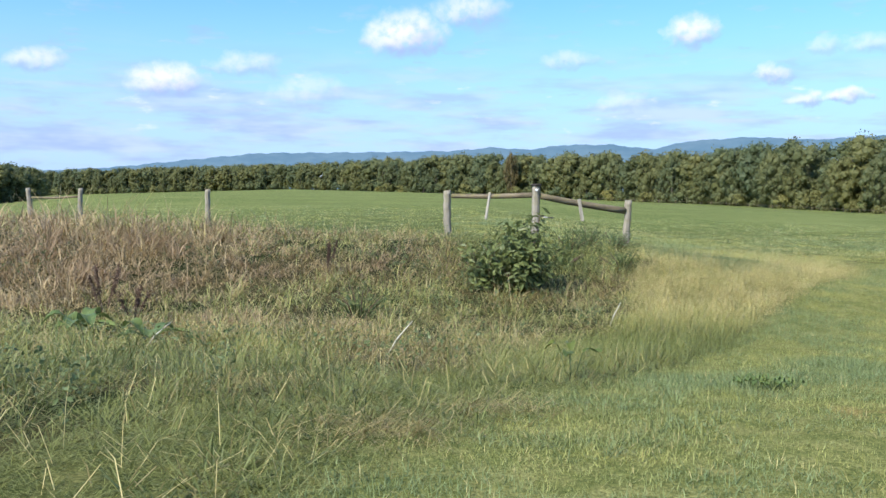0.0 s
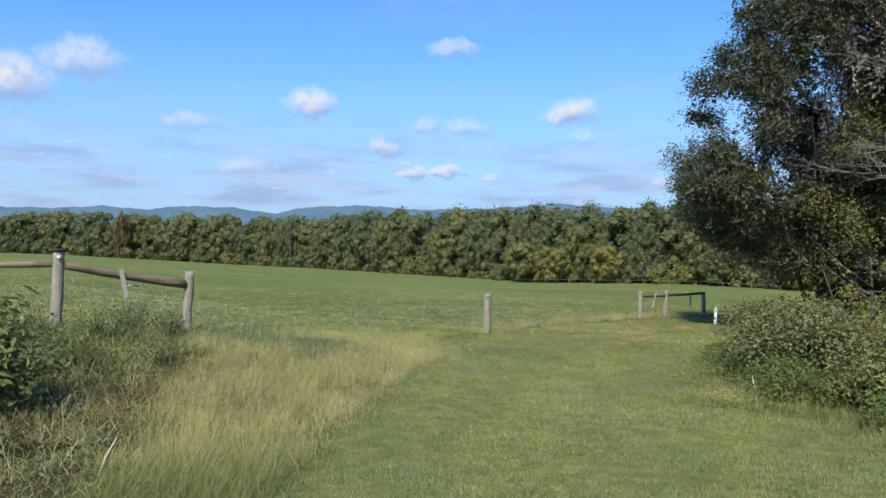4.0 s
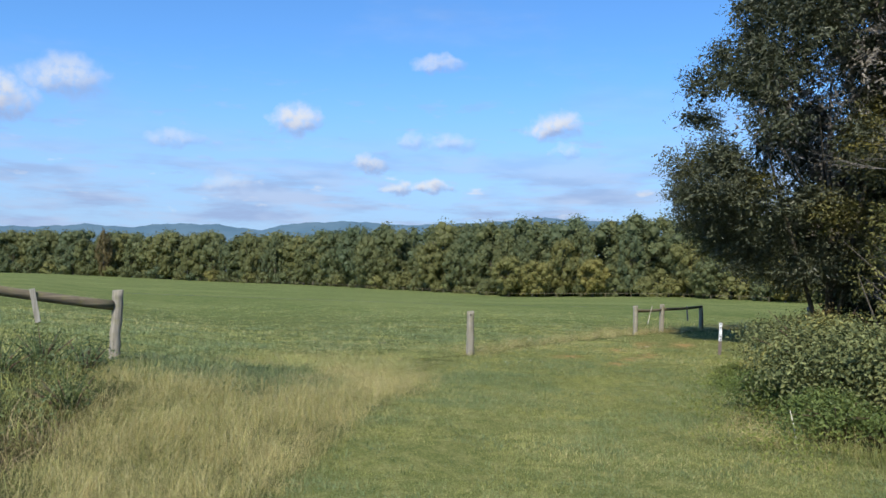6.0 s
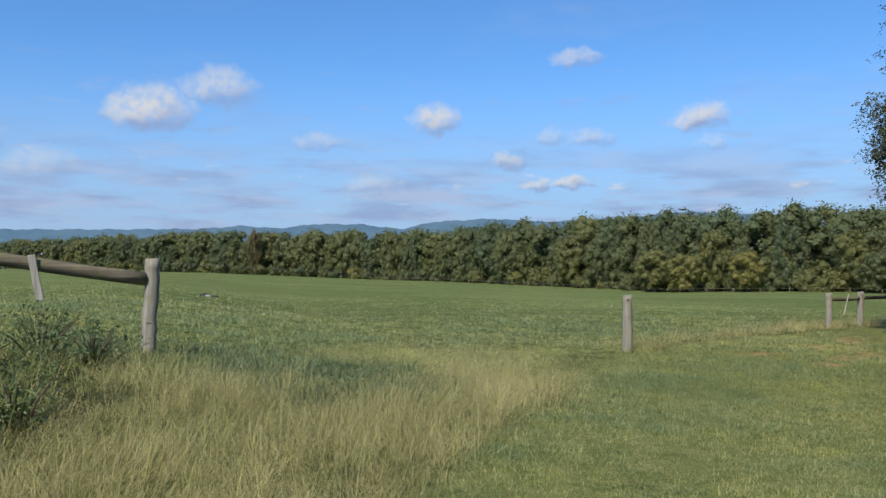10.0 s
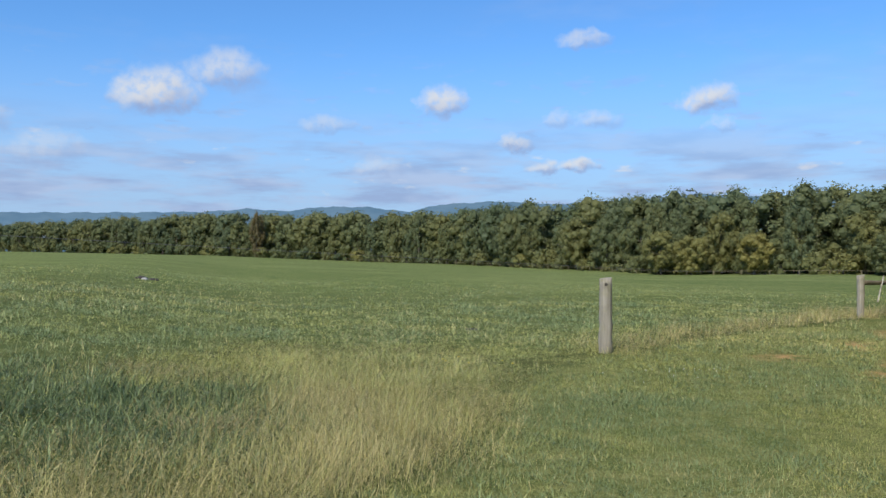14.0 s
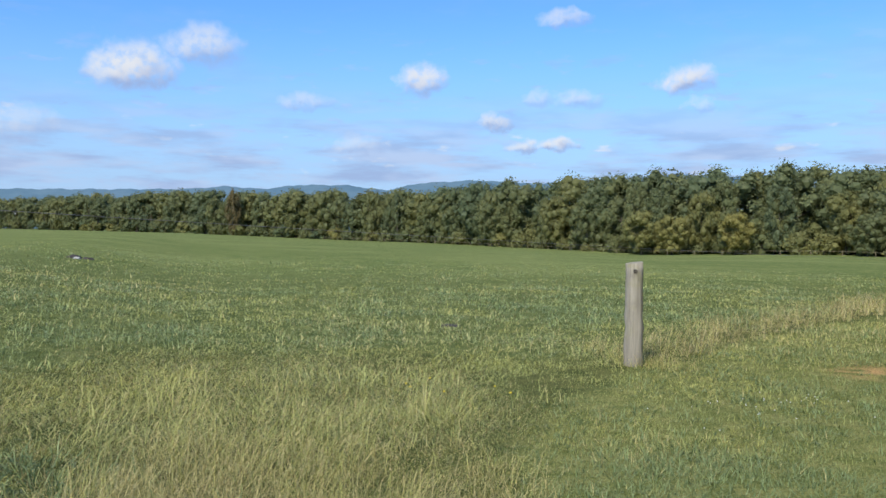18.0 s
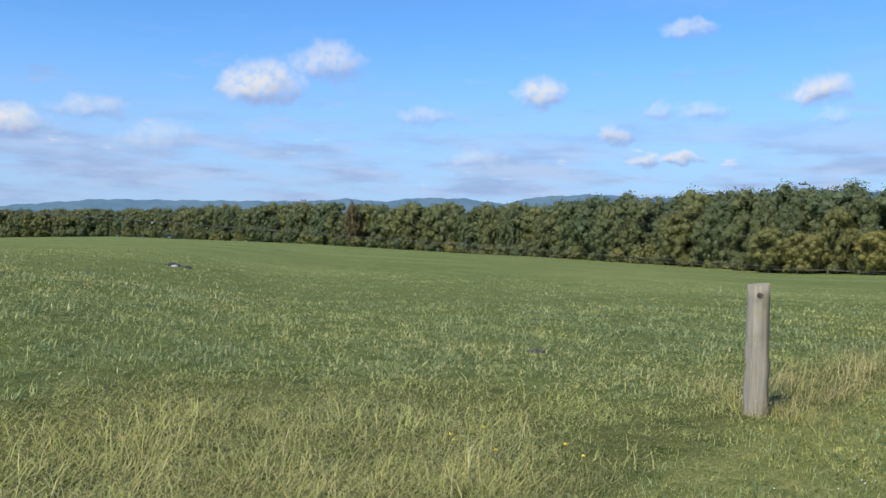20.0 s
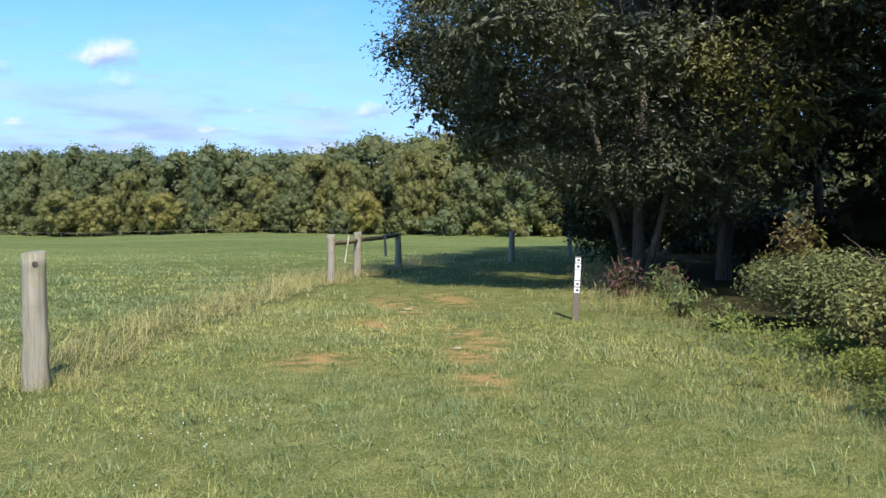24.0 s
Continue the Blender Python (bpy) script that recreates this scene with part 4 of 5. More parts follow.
def wood_shrub(x, y, height, kind, turn):
    t = thing("wood_shrub", "shrub in the deep shade under the trees", "shrub", Matrix.Translation((x, y, gz(x, y))) @ Matrix.Rotation(turn, 4, "Z"), "shrubs under the trees")
    size = Matrix.Diagonal((height * 1.1, height * 1.1, height, 1))
    part("woody_base", EDGE_STEM, None, t, at=size)
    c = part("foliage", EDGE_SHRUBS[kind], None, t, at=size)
    # foliage recoloured darker: shade under the trees painted into its leaves
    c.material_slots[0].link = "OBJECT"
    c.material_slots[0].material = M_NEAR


rnd = random.Random(19)
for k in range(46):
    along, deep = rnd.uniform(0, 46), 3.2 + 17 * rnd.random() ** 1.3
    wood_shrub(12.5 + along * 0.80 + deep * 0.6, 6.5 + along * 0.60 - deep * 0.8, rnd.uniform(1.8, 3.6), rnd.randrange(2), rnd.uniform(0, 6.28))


def bare_branches(x, y, z, reach, seed, label):
    """A dead, leafless tree whose bleached branches fan out of the wood."""
    r = random.Random(seed)
    t = thing("dead_tree", label, "tree", Matrix.Translation((x, y, gz(x, y))))
    part("trunk", tube([(0, 0, -0.3), (0.1, 0.05, z * 0.5), (0, 0.2, z)], [0.10, 0.08, 0.04], 8, 0.06, seed), M_BARK, t)

    def fork(root, way, length, radius, depth, bm):
        mid = root + way * length * 0.5 + Vector((r.uniform(-1, 1), r.uniform(-1, 1), r.uniform(-0.4, 0.8))) * length * 0.07
        tip = root + way * length + Vector((r.uniform(-1, 1), r.uniform(-1, 1), r.uniform(-0.2, 1.0))) * length * 0.12
        tube([root, mid, tip], [radius, radius * 0.75, radius * 0.4], 5, 0, seed, bm, cap=False)
        if depth:
            for q in range(3):
                k = root.lerp(tip, r.uniform(0.35, 1.0))
                turn = Vector((r.uniform(-1, 1), r.uniform(-1, 1), r.uniform(-0.5, 0.9))) * 0.75
                fork(k, (way + turn).normalized(), length * r.uniform(0.45, 0.7), radius * 0.55, depth - 1, bm)

    for q in range(7):
        bm = bmesh.new()
        a = 2.6 + r.uniform(-1.0, 1.0)
        fork(Vector((0, 0.1, z * r.uniform(0.6, 1.0))), Vector((math.cos(a), math.sin(a), r.uniform(-0.15, 0.45))).normalized(), reach * r.uniform(0.6, 1.0), 0.020, 3, bm)
        part("branch", bm, M_DEAD, t)


bare_branches(15.8, 10.9, 6.4, 1.5, 4, "leafless bleached dead tree among the green crowns")
bare_branches(20.6, 15.4, 2.6, 0.8, 6, "leafless bleached dead tree among the green crowns")


def shrub_mesh(rng, width, height, leaves, size, mat, lobes=16):
    pts, nor = [], []
    per = leaves // lobes
    for k in range(lobes):
        a, u = rng.uniform(0, 6.28), rng.uniform(0, 0.7)
        c = np.array([math.cos(a) * width * u, math.sin(a) * width * u, height * rng.uniform(0.25, 0.72) * (1 - 0.3 * u)])
        v = rng.normal(0, 1, (per, 3))
        v /= np.linalg.norm(v, axis=1, keepdims=True)
        v[:, 2] = np.where(v[:, 2] < -0.3, -v[:, 2], v[:, 2])
        pts.append(c + v * (width * rng.uniform(0.3, 0.5)) * (0.55 + 0.5 * rng.random((per, 1))) * np.array([1, 1, 0.8]))
        nor.append(v * 0.7 + np.array([0, 0, 0.4]))
    pts, nor = np.concatenate(pts), np.concatenate(nor)
    keep = pts[:, 2] > 0.02
    pts, nor = pts[keep], nor[keep]
    co = leaf_quads(pts, nor, size * rng.uniform(0.6, 1.35, len(pts)), 0.48, rng, 0.45)
    return np_mesh("foliage", co, quad_faces(len(pts)), mat, dict(tone=np.repeat(rng.random(len(pts)), 4)))


SHRUBS = [shrub_mesh(rng, 1.5, 2.0, 15000, 0.037, M_SHRUB, 28), shrub_mesh(rng, 1.7, 1.8, 15500, 0.037, M_SHRUB, 34), shrub_mesh(rng, 1.2, 0.8, 6000, 0.035, M_LIME, 22)]


def cane_mesh(width, height, seed, count=9):
    r = random.Random(seed)
    bm = bmesh.new()
    for k in range(count):
        a, reach = r.uniform(0, 6.28), width * r.uniform(0.3, 0.8)
        o = Vector((math.cos(a), math.sin(a), 0))
        tube([o * 0.1 - Vector((0, 0, 0.1)), o * reach * 0.4 + Vector((0, 0, height * 0.55)), o * reach + Vector((0, 0, height * r.uniform(0.5, 0.9)))], [0.014, 0.01, 0.004], 5, 0, k, bm)
    me = bpy.data.meshes.new("cane_frame")
    bm.to_mesh(me)
    bm.free()
    me.materials.append(M_BROWN_STEM)
    return me


CANES = [cane_mesh(1.5, 2.0, 1), cane_mesh(1.7, 1.8, 2), cane_mesh(1.2, 0.9, 3)]


def shrub(x, y, kind, turn, size, label, tall=1.0):
    t = thing("bramble_bush" if kind < 2 else "low_bush", label, "bush", Matrix.Translation((x, y, gz(x, y))) @ Matrix.Rotation(turn, 4, "Z"), "bushes along the track")
    s = Matrix.Diagonal((size, size, size * tall, 1))
    part("cane_frame", CANES[kind], None, t, at=s)
    part("foliage", SHRUBS[kind], None, t, at=s)
    return t


rnd = random.Random(8)
for x, y, kind, size, tall in ((11.6, 8.2, 0, 1.0, 0.95), (11.9, 10.6, 1, 1.0, 1.0), (13.6, 12.4, 0, 1.0, 1.0), (15.4, 14.3, 1, 0.95, 1.0), (17.8, 15.8, 0, 0.88, 0.95), (13.9, 10.0, 1, 1.0, 0.9),
                               (19.8, 17.2, 1, 0.78, 0.9), (16.2, 12.4, 0, 1.0, 1.0), (10.6, 5.6, 1, 1.0, 0.9), (12.6, 6.2, 0, 1.1, 1.2)):
    shrub(x, y, kind, rnd.uniform(0, 6.28), size, "tangled green bramble bush at the edge of the track", tall)
for x, y, size in ((10.6, 9.6, 0.8), (11.9, 11.9, 0.75), (13.6, 14.2, 0.6), (14.7, 15.5, 0.55), (10.5, 7.3, 0.7), (16.5, 16.2, 0.45), (18.2, 17.0, 0.4)):
    shrub(x, y, 2, rnd.uniform(0, 6.28), size, "low lime-green bush spilling onto the mown track", 1.0 if y < 13 else 0.75)
dry = shrub(20.4, 17.7, 1, 1.0, 0.55, "bramble bush with a withered orange-brown spray on top", 1.2)
spray = part("withered_spray", near_crown("withered_spray", rng, 0.36, 1.05, 1.4, 80, M_LEAF_RUST, 0.045, 5, 0.6, 8, 0.7), None, dry, "withered orange-brown leaves", at=Matrix.Translation((-0.2, 0.3, -0.05)))
tagged(spray, kind="stuff")


# ---------------------------------------------------------------- weeds
def tall_weed(x, y, height, leaves, size, seed, label, spread=0.9, mat=M_WEED):
    r = random.Random(seed)
    g = np.random.default_rng(seed)
    t = thing("tall_weed", label, "weed", Matrix.Translation((x, y, gz(x, y))))
    stems, pts, nor = 22, [], []
    for k in range(stems):
        a, reach = r.uniform(0, 6.28), spread * r.uniform(0.15, 0.85)
        o = Vector((math.cos(a), math.sin(a), 0))
        h = height * (1.0 - 0.45 * reach / spread) * r.uniform(0.75, 1.05)
        path = [o * 0.05 - Vector((0, 0, 0.1)), o * reach * 0.5 + Vector((0, 0, h * 0.5)), o * reach + Vector((0, 0, h))]
        part("stem", tube(path, [0.014, 0.011, 0.004], 6, 0, k), M_BROWN_STEM if k % 4 == 0 else M_WEED, t)
        for j in range(leaves // stems):
            u = r.uniform(0.2, 1.0)
            p = path[0].lerp(path[1], u * 2) if u < 0.5 else path[1].lerp(path[2], u * 2 - 1)
            q = Vector((r.gauss(0, 1), r.gauss(0, 1), r.gauss(0, 0.6))) * 0.14
            pts.append(p + q)
            nor.append((q.x * 3 + o.x * 0.3, q.y * 3 + o.y * 0.3, 0.8))
    pts, nor = np.array(pts), np.array(nor)
    co = leaf_quads(pts, nor, size * g.uniform(0.6, 1.3, len(pts)), 0.36, g, 0.45)
    part("foliage", np_mesh("foliage", co, quad_faces(len(pts)), mat, dict(tone=np.repeat(g.random(len(pts)), 4))), None, t)


tall_weed(-0.75, 11.3, 1.6, 1500, 0.078, 3, "tall bushy broad-leaved weed in front of the corner post", 0.98)
for k, (x, y, h, w) in enumerate(((1.5, 13.5, 0.5, 0.45), (0.6, 15.2, 0.6, 0.5), (1.8, 15.8, 0.55, 0.5), (0.2, 13.4, 0.55, 0.45), (-0.6, 14.6, 0.6, 0.5), (-3.6, 9.2, 0.6, 0.5))):
    tall_weed(x, y, h, 440, 0.034, 40 + k, "low dark leafy weed among rough grass", w * 1.5, M_WEED)
tall_weed(-1.45, 11.5, 1.15, 800, 0.075, 5, "leafy weed leaning among dry grass", 0.75)
tall_weed(23.0, 21.4, 1.0, 260, 0.07, 66, "dark reddish pokeweed at the foot of the wood", 0.6, M_PURPLE)
tall_weed(24.2, 21.0, 0.8, 200, 0.07, 67, "dark reddish pokeweed at the foot of the wood", 0.6, M_PURPLE)
for k, (x, y, h) in enumerate(((20.6, 19.4, 0.6), (21.6, 20.0, 0.8), (22.8, 20.6, 0.7), (19.2, 18.4, 0.5))):
    tall_weed(x, y, h, 170, 0.06, 60 + k, "small dark weed at the foot of the wood", 0.45)
tall_weed(1.2, 16.4, 0.65, 480, 0.036, 6, "dark leafy weed at the foot of the fence", 0.9, M_WEED)


def dock(x, y, size, count, seed, label, lift=0.0, mat=M_DOCK):
    r = random.Random(seed)
    t = thing("burdock_plant", label, "weed", Matrix.Translation((x, y, gz(x, y) - 0.2 * size)))
    for k in range(count):
        a = 6.28 * k / count + r.uniform(-0.3, 0.3)
        bm = bmesh.new()
        L, W = size * r.uniform(0.8, 1.2), size * 0.55
        grid = []
        for i in range(6):
            u = i / 5
            w = W * 0.5 * math.sin(math.pi * min(1, 0.12 + u * 0.86)) ** 0.7
            grid.append([bm.verts.new((0.1 + u * L, s * w, lift + 0.5 * size + 0.34 * size * math.sin(2.9 * u) * (0.6 + 0.5 * (k % 3)) + abs(s) * 0.09 * size + 0.015 * math.sin(7 * u + s))) for s in (-1, -0.5, 0, 0.5, 1)])
        for p, q in zip(grid, grid[1:]):
            for i in range(4):
                bm.faces.new((p[i], p[i + 1], q[i + 1], q[i])).smooth = True
        bmesh.ops.rotate(bm, verts=bm.verts[:], matrix=Matrix.Rotation(a, 3, "Z"))
        part("leaf", bm, mat, t)
        part("stalk", tube([(0, 0, -0.05), (0.1 * math.cos(a), 0.1 * math.sin(a), lift + 0.5 * size)], [0.012, 0.008] if size > 0.3 else [0.005, 0.004], 5), M_WEED, t)


dock(-7.35, 7.5, 0.40, 9, 1, "broad pale-green burdock leaves in rough grass")
dock(-6.1, 6.75, 0.34, 5, 2, "broad pale-green burdock leaves in rough grass")
dock(-1.05, 3.35, 0.17, 4, 3, "small light-green broad-leaved seedling by the track", 0.2, M_LIME)
for k in range(7):
    dock(0.57 + 0.16 * math.cos(2.4 * k) * (k > 0), 2.92 + 0.11 * math.sin(2.4 * k) * (k > 0), 0.055, 7, 30 + k, "low rosette of small rounded leaves in mown grass", 0.035, M_DOCK)


def dried_stalks(x, y, height, count, seed, label):
    r, g = random.Random(seed), np.random.default_rng(seed)
    t = thing("dried_dock", label, "weed", Matrix.Translation((x, y, gz(x, y))), "dried seed stalks")
    for k in range(count):
        a, out, h = r.uniform(0, 6.28), r.uniform(0.05, 0.3), height * r.uniform(0.7, 1.0)
        tip = Vector((math.cos(a) * out, math.sin(a) * out, h))
        stem = part("stem", tube([(0, 0, -0.05), tip * 0.5 + Vector((0, 0, 0.03)), tip], [0.008, 0.006, 0.003], 5, 0, k), M_BROWN_STEM, t)
        at = np.array([(tip * u)[:] for u in np.linspace(0.5, 1.0, 130)]) + g.normal(0, 0.011, (130, 3)) * np.array([1.3, 1.3, 2.0])
        co = leaf_quads(at, np.tile(np.array([0, 0, 0.5]), (130, 1)), g.uniform(0.012, 0.022, 130), 0.6, g, 0.8)
        part("seed_head", np_mesh("seed_head", co, quad_faces(len(at)), M_BROWN_STEM), None, stem)


dried_stalks(-7.6, 8.9, 0.95, 6, 2, "dark brown dried dock seed stalks behind broad leaves")
dried_stalks(-6.9, 8.3, 0.7, 4, 3, "dark brown dried dock seed stalks behind broad leaves")
dried_stalks(-4.6, 12.5, 0.8, 5, 4, "reddish dried dock seed stalks in rough grass")

# ---------------------------------------------------------------- grass
ROUTE = [(-2.1, -4.1), (1.5, 2.8), (4.6, 8.4), (6.1, 12.4), (7.7, 15.1)]


def scatter(rng, count, lo, hi, keep):
    """Random spots in a rectangle, thinned by keep(x, y), which gives the share that stays."""
    x, y = rng.uniform(lo[0], hi[0], count), rng.uniform(lo[1], hi[1], count)
    ok = rng.random(count) < keep(x, y)
    return x[ok], y[ok]


def scatter_in(rng, boxes, keep):
    spots = [scatter(rng, int(dense * (hi[0] - lo[0]) * (hi[1] - lo[1])), lo, hi, keep) for dense, lo, hi in boxes]
    return np.concatenate([p[0] for p in spots]), np.concatenate([p[1] for p in spots])


def value_noise(x, y, cell, seed):
    """Smooth random patches between 0 and 1, about a cell wide."""
    g = np.random.default_rng(seed).random((64, 64))
    u, v = x / cell + 1000, y / cell + 1000
    i, j = np.floor(u).astype(int), np.floor(v).astype(int)
    fu, fv = u - i, v - j
    fu, fv = fu * fu * (3 - 2 * fu), fv * fv * (3 - 2 * fv)
    at = lambda a, b: g[a % 64, b % 64]
    return (at(i, j) * (1 - fu) + at(i + 1, j) * fu) * (1 - fv) + (at(i, j + 1) * (1 - fu) + at(i + 1, j + 1) * fu) * fv


def patchy(x, y, cell, seed):
    p = 0.6 * value_noise(x, y, cell, seed) + 0.4 * value_noise(x, y, cell * 0.37, seed + 1)
    return np.clip((p - 0.5) * 1.7 + 0.5, 0, 1)


def tufts(rng, x, y, per, spread):
    """Several blades round each spot, with the way each leans from its spot and a random number that the tuft shares."""
    n = len(x)
    a, r = rng.uniform(0, 2 * np.pi, n * per), np.abs(rng.normal(0, 1, n * per))
    s = np.repeat(spread, per) if np.ndim(spread) else spread
    return np.repeat(x, per) + np.cos(a) * r * s, np.repeat(y, per) + np.sin(a) * r * s, a, np.repeat(rng.random(n), per)


def blades(name, label, rng, x, y, away, height, width, lean, tone, dry, cool, brown=0.0, category="grass", short=False):
    """Grass: drooping blades, all of one sward in one mesh. lean: degrees from upright at the root."""
    n = len(x)
    root = np.stack([x, y, ground_z(x, y) - 0.015], -1)
    b = away + rng.normal(0, 0.6, n)
    out = np.stack([np.cos(b), np.sin(b), np.zeros(n)], -1)
    turn = b + np.pi / 2 + rng.normal(0, 0.7, n)
    side = np.stack([np.cos(turn), np.sin(turn), np.zeros(n)], -1) * (width / 2 * np.ones(n))[:, None]
    t0 = np.radians(np.clip(lean, 0, 80))
    t1 = np.minimum(t0 * 1.9 + rng.uniform(0, 0.3, n), 1.9)
    up = np.array([0, 0, 1.0])
    h = (height * 0.5)[:, None]
    mid = root + h * (out * np.sin(t0)[:, None] + up * np.cos(t0)[:, None])
    tip = mid + h * (out * np.sin(t1)[:, None] + up * np.cos(t1)[:, None])
    co = np.stack([root - side, root + side, mid + side * 0.8, mid - side * 0.8, tip], 1).reshape(-1, 3)
    k = np.arange(n)[:, None] * 5
    f = np.concatenate([k + np.array([[0, 1, 2]]), k + np.array([[0, 2, 3]]), k + np.array([[3, 2, 4]])])
    size = 5
    if short:   # too low to show a bend
        size, co = 3, np.stack([root - side, root + side, tip], 1).reshape(-1, 3)
        f = np.arange(n * 3).reshape(n, 3)
    pick = lambda v: (rng.random(n) < np.clip(v, 0, 1)) * 0.8 + 0.2 * np.clip(v, 0, 1)
    five = lambda v: np.repeat(np.clip(v * np.ones(n), 0, 1), size)
    me = np_mesh(name, co, f, M_BLADE, dict(tone=five(tone), dry=five(pick(dry)), cool=five(cool), brown=five(brown)), smooth=True)
    return tagged(new(name, me), label, category, kind="stuff")


def reach(x, y):
    return np.abs(from_line(x, y, ROUTE))


def thin(d, full, power):
    return np.minimum(1.0, (full / np.maximum(d, 0.1)) ** power)


def coarse(d, full=5.0, power=0.75):
    return np.maximum(1.0, d / full) ** power


DRIFT = 0.35    # the way the wind has laid the tall grass


def laid(rng, away, much):
    """Turns some blades towards the drift."""
    return np.where(rng.random(len(away)) < much, DRIFT + rng.normal(0, 0.5, len(away)), away)


rng = np.random.default_rng(31)
# mown track
x, y = scatter_in(rng, ((600, (-6, -3), (19, 26)), (60, (17, 14), (50, 40))), lambda x, y: zones(x, y)[0] * thin(reach(x, y), 3.6, 1.1) * np.clip(1 - 1.3 * zones(x, y)[4], 0, 1))
x, y, away, own = tufts(rng, x, y, 8, 0.055 * coarse(reach(x, y), 5, 0.8))
d, p, q = reach(x, y), patchy(x, y, 2.4, 1), patchy(x, y, 1.1, 7)
q = np.maximum(q, 0.95 * np.exp(-(((x - 9.7) / 1.1) ** 2 + ((y - 18.2) / 0.7) ** 2)))      # a bluish patch by the straw
far_side = smooth01(11, 15, x)
blades("mown_grass", "short mown grass with yellowish patches on the track", rng, x, y, away, rng.uniform(0.03, 0.085, len(x)) * (0.5 + 0.35 * own + 0.6 * q) * coarse(d, 6, 0.35), 0.0066 * coarse(d, 4, 0.8), np.abs(rng.normal(44, 22, len(x))),
       0.36 * own ** 1.2 + 0.38 * rng.random(len(x)) + 0.14 * (1 - p) + 0.07, 0.02 + 0.26 * (1 - p) ** 1.5 + 0.06 * far_side, (q - 0.30) * 1.9 * (1 - 0.4 * far_side), short=True)
# coarser bluish tussocks that the mower has left
x, y = scatter_in(rng, ((75, (-6, -3), (19, 24)),), lambda x, y: zones(x, y)[0] * thin(reach(x, y), 4.5, 1.0) * np.maximum(smooth01(0.44, 0.66, patchy(x, y, 0.7, 71)), np.exp(-(((x - 9.7) / 1.1) ** 2 + ((y - 18.2) / 0.7) ** 2))) * np.clip(1 - 1.5 * zones(x, y)[4], 0, 1))
x, y, away, own = tufts(rng, x, y, 11, 0.075)
d = reach(x, y)
blades("tussock_grass", "coarse bluish tussocks in the mown track", rng, x, y, away, rng.uniform(0.06, 0.15, len(x)) * (0.6 + 0.6 * own), 0.0062 * coarse(d, 4, 0.7), np.abs(rng.normal(52, 20, len(x))),
       0.4 * own + 0.42 * rng.random(len(x)) ** 1.5, 0.04, 0.55 + 0.6 * own)
# tall pale grass between track and fence
x, y = scatter_in(rng, ((215, (-7, -4), (12, 26)), (75, (12, 20), (34, 34))), lambda x, y: np.clip(zones(x, y)[1], 0, 1) * thin(reach(x, y), 5.0, 0.7))
for px, py in ((11.92, 22.2), (11.95, 21.95), (22.65, 28.6), (24.95, 29.75)):   # left standing round the posts
    x, y = np.append(x, rng.normal(px, 0.2, 40)), np.append(y, rng.normal(py, 0.18, 40))
x, y, away, own = tufts(rng, x, y, 8, 0.085)
sweep = 6.28 * patchy(x, y, 1.3, 81)        # neighbours lean alike
d, p, zz = reach(x, y), patchy(x, y, 1.6, 3), zones(x, y)
mass = patchy(x, y, 0.8, 17)
ripe = smooth01(7.4, 10.8, y)
fence_side = smooth01(11, 13, x)
wedge = smooth01(10.5, 7.2, y)
low_end = smooth01(5.5, 2.5, y)
north = smooth01(16.3, 18.2, y - 1.8 * smooth01(5.4, 6.8, x) + 0.8 * patchy(x, y, 1.1, 51)) * smooth01(12, 11, x)
edge = smooth01(-0.3, 2.2, from_line(x, y, FIELD_EDGE)) * smooth01(1.2, 3.6, np.hypot(x - 11.7, y - 22.1))
edge = np.maximum(edge, 0.8 * fence_side)
high = rng.uniform(0.18, 0.5, len(x)) * (1 - 0.36 * north) * (0.35 + 0.25 * own + 0.8 * mass) * (1 - 0.2 * low_end) * (0.45 + 0.55 * edge)
slant = np.abs(rng.normal(44, 20, len(x)) + 12 * wedge + 16 * north + 20 * low_end)
away = np.where(rng.random(len(x)) < 0.35, sweep + rng.normal(0, 0.5, len(x)), laid(rng, away, 0.5))
shade = (0.35 * own ** 1.5 + 0.60 * rng.random(len(x)) ** 1.3 + 0.25 * mass) * (1 - 0.6 * wedge + 0.1 * low_end - 0.05 * fence_side)
straw = (0.14 + 0.66 * ripe - 0.3 * (1 - p) - 0.12 * north - 0.28 * north * p) * (0.45 + 0.55 * edge)
blades("tall_grass", "tall pale seeding grass beside the track", rng, x, y, away, high, (0.0024 + 0.0022 * wedge + 0.0016 * north) * coarse(d, 4, 0.75), slant,
       shade * (1 - 0.05 * north), straw - 0.2 * north, 0.15 * wedge + 0.35 * north * p, 0.3 * own * (1 - p) + 0.45 * fence_side * own + 0.15 * north * own)
# its loose seed heads, each a few spikelets near the top of a stem
pick = (rng.random(len(x)) < 0.20 * ripe + 0.12 * fence_side) & (high > 0.16)
x, y, high, away, d = x[pick], y[pick], high[pick], away[pick], d[pick]
per = 4
lift = np.tile(np.linspace(0.62, 1.0, per), len(x))
bend = np.radians(np.repeat(np.abs(rng.normal(34, 16, len(x))), per)) * (0.6 + 0.6 * lift)
reach_out, a = np.repeat(high, per) * 1.05 * lift, np.repeat(away, per)
at = np.stack([np.repeat(x, per) + np.cos(a) * np.sin(bend) * reach_out, np.repeat(y, per) + np.sin(a) * np.sin(bend) * reach_out, ground_z(np.repeat(x, per), np.repeat(y, per)) + np.cos(bend) * reach_out], -1)
co = leaf_tris(at + rng.normal(0, 0.012, at.shape), np.tile(np.array([0, -0.3, 0.3]), (len(at), 1)), rng.uniform(0.0025, 0.006, len(at)) * np.repeat(coarse(d, 5, 0.6), per), rng, 0.9)
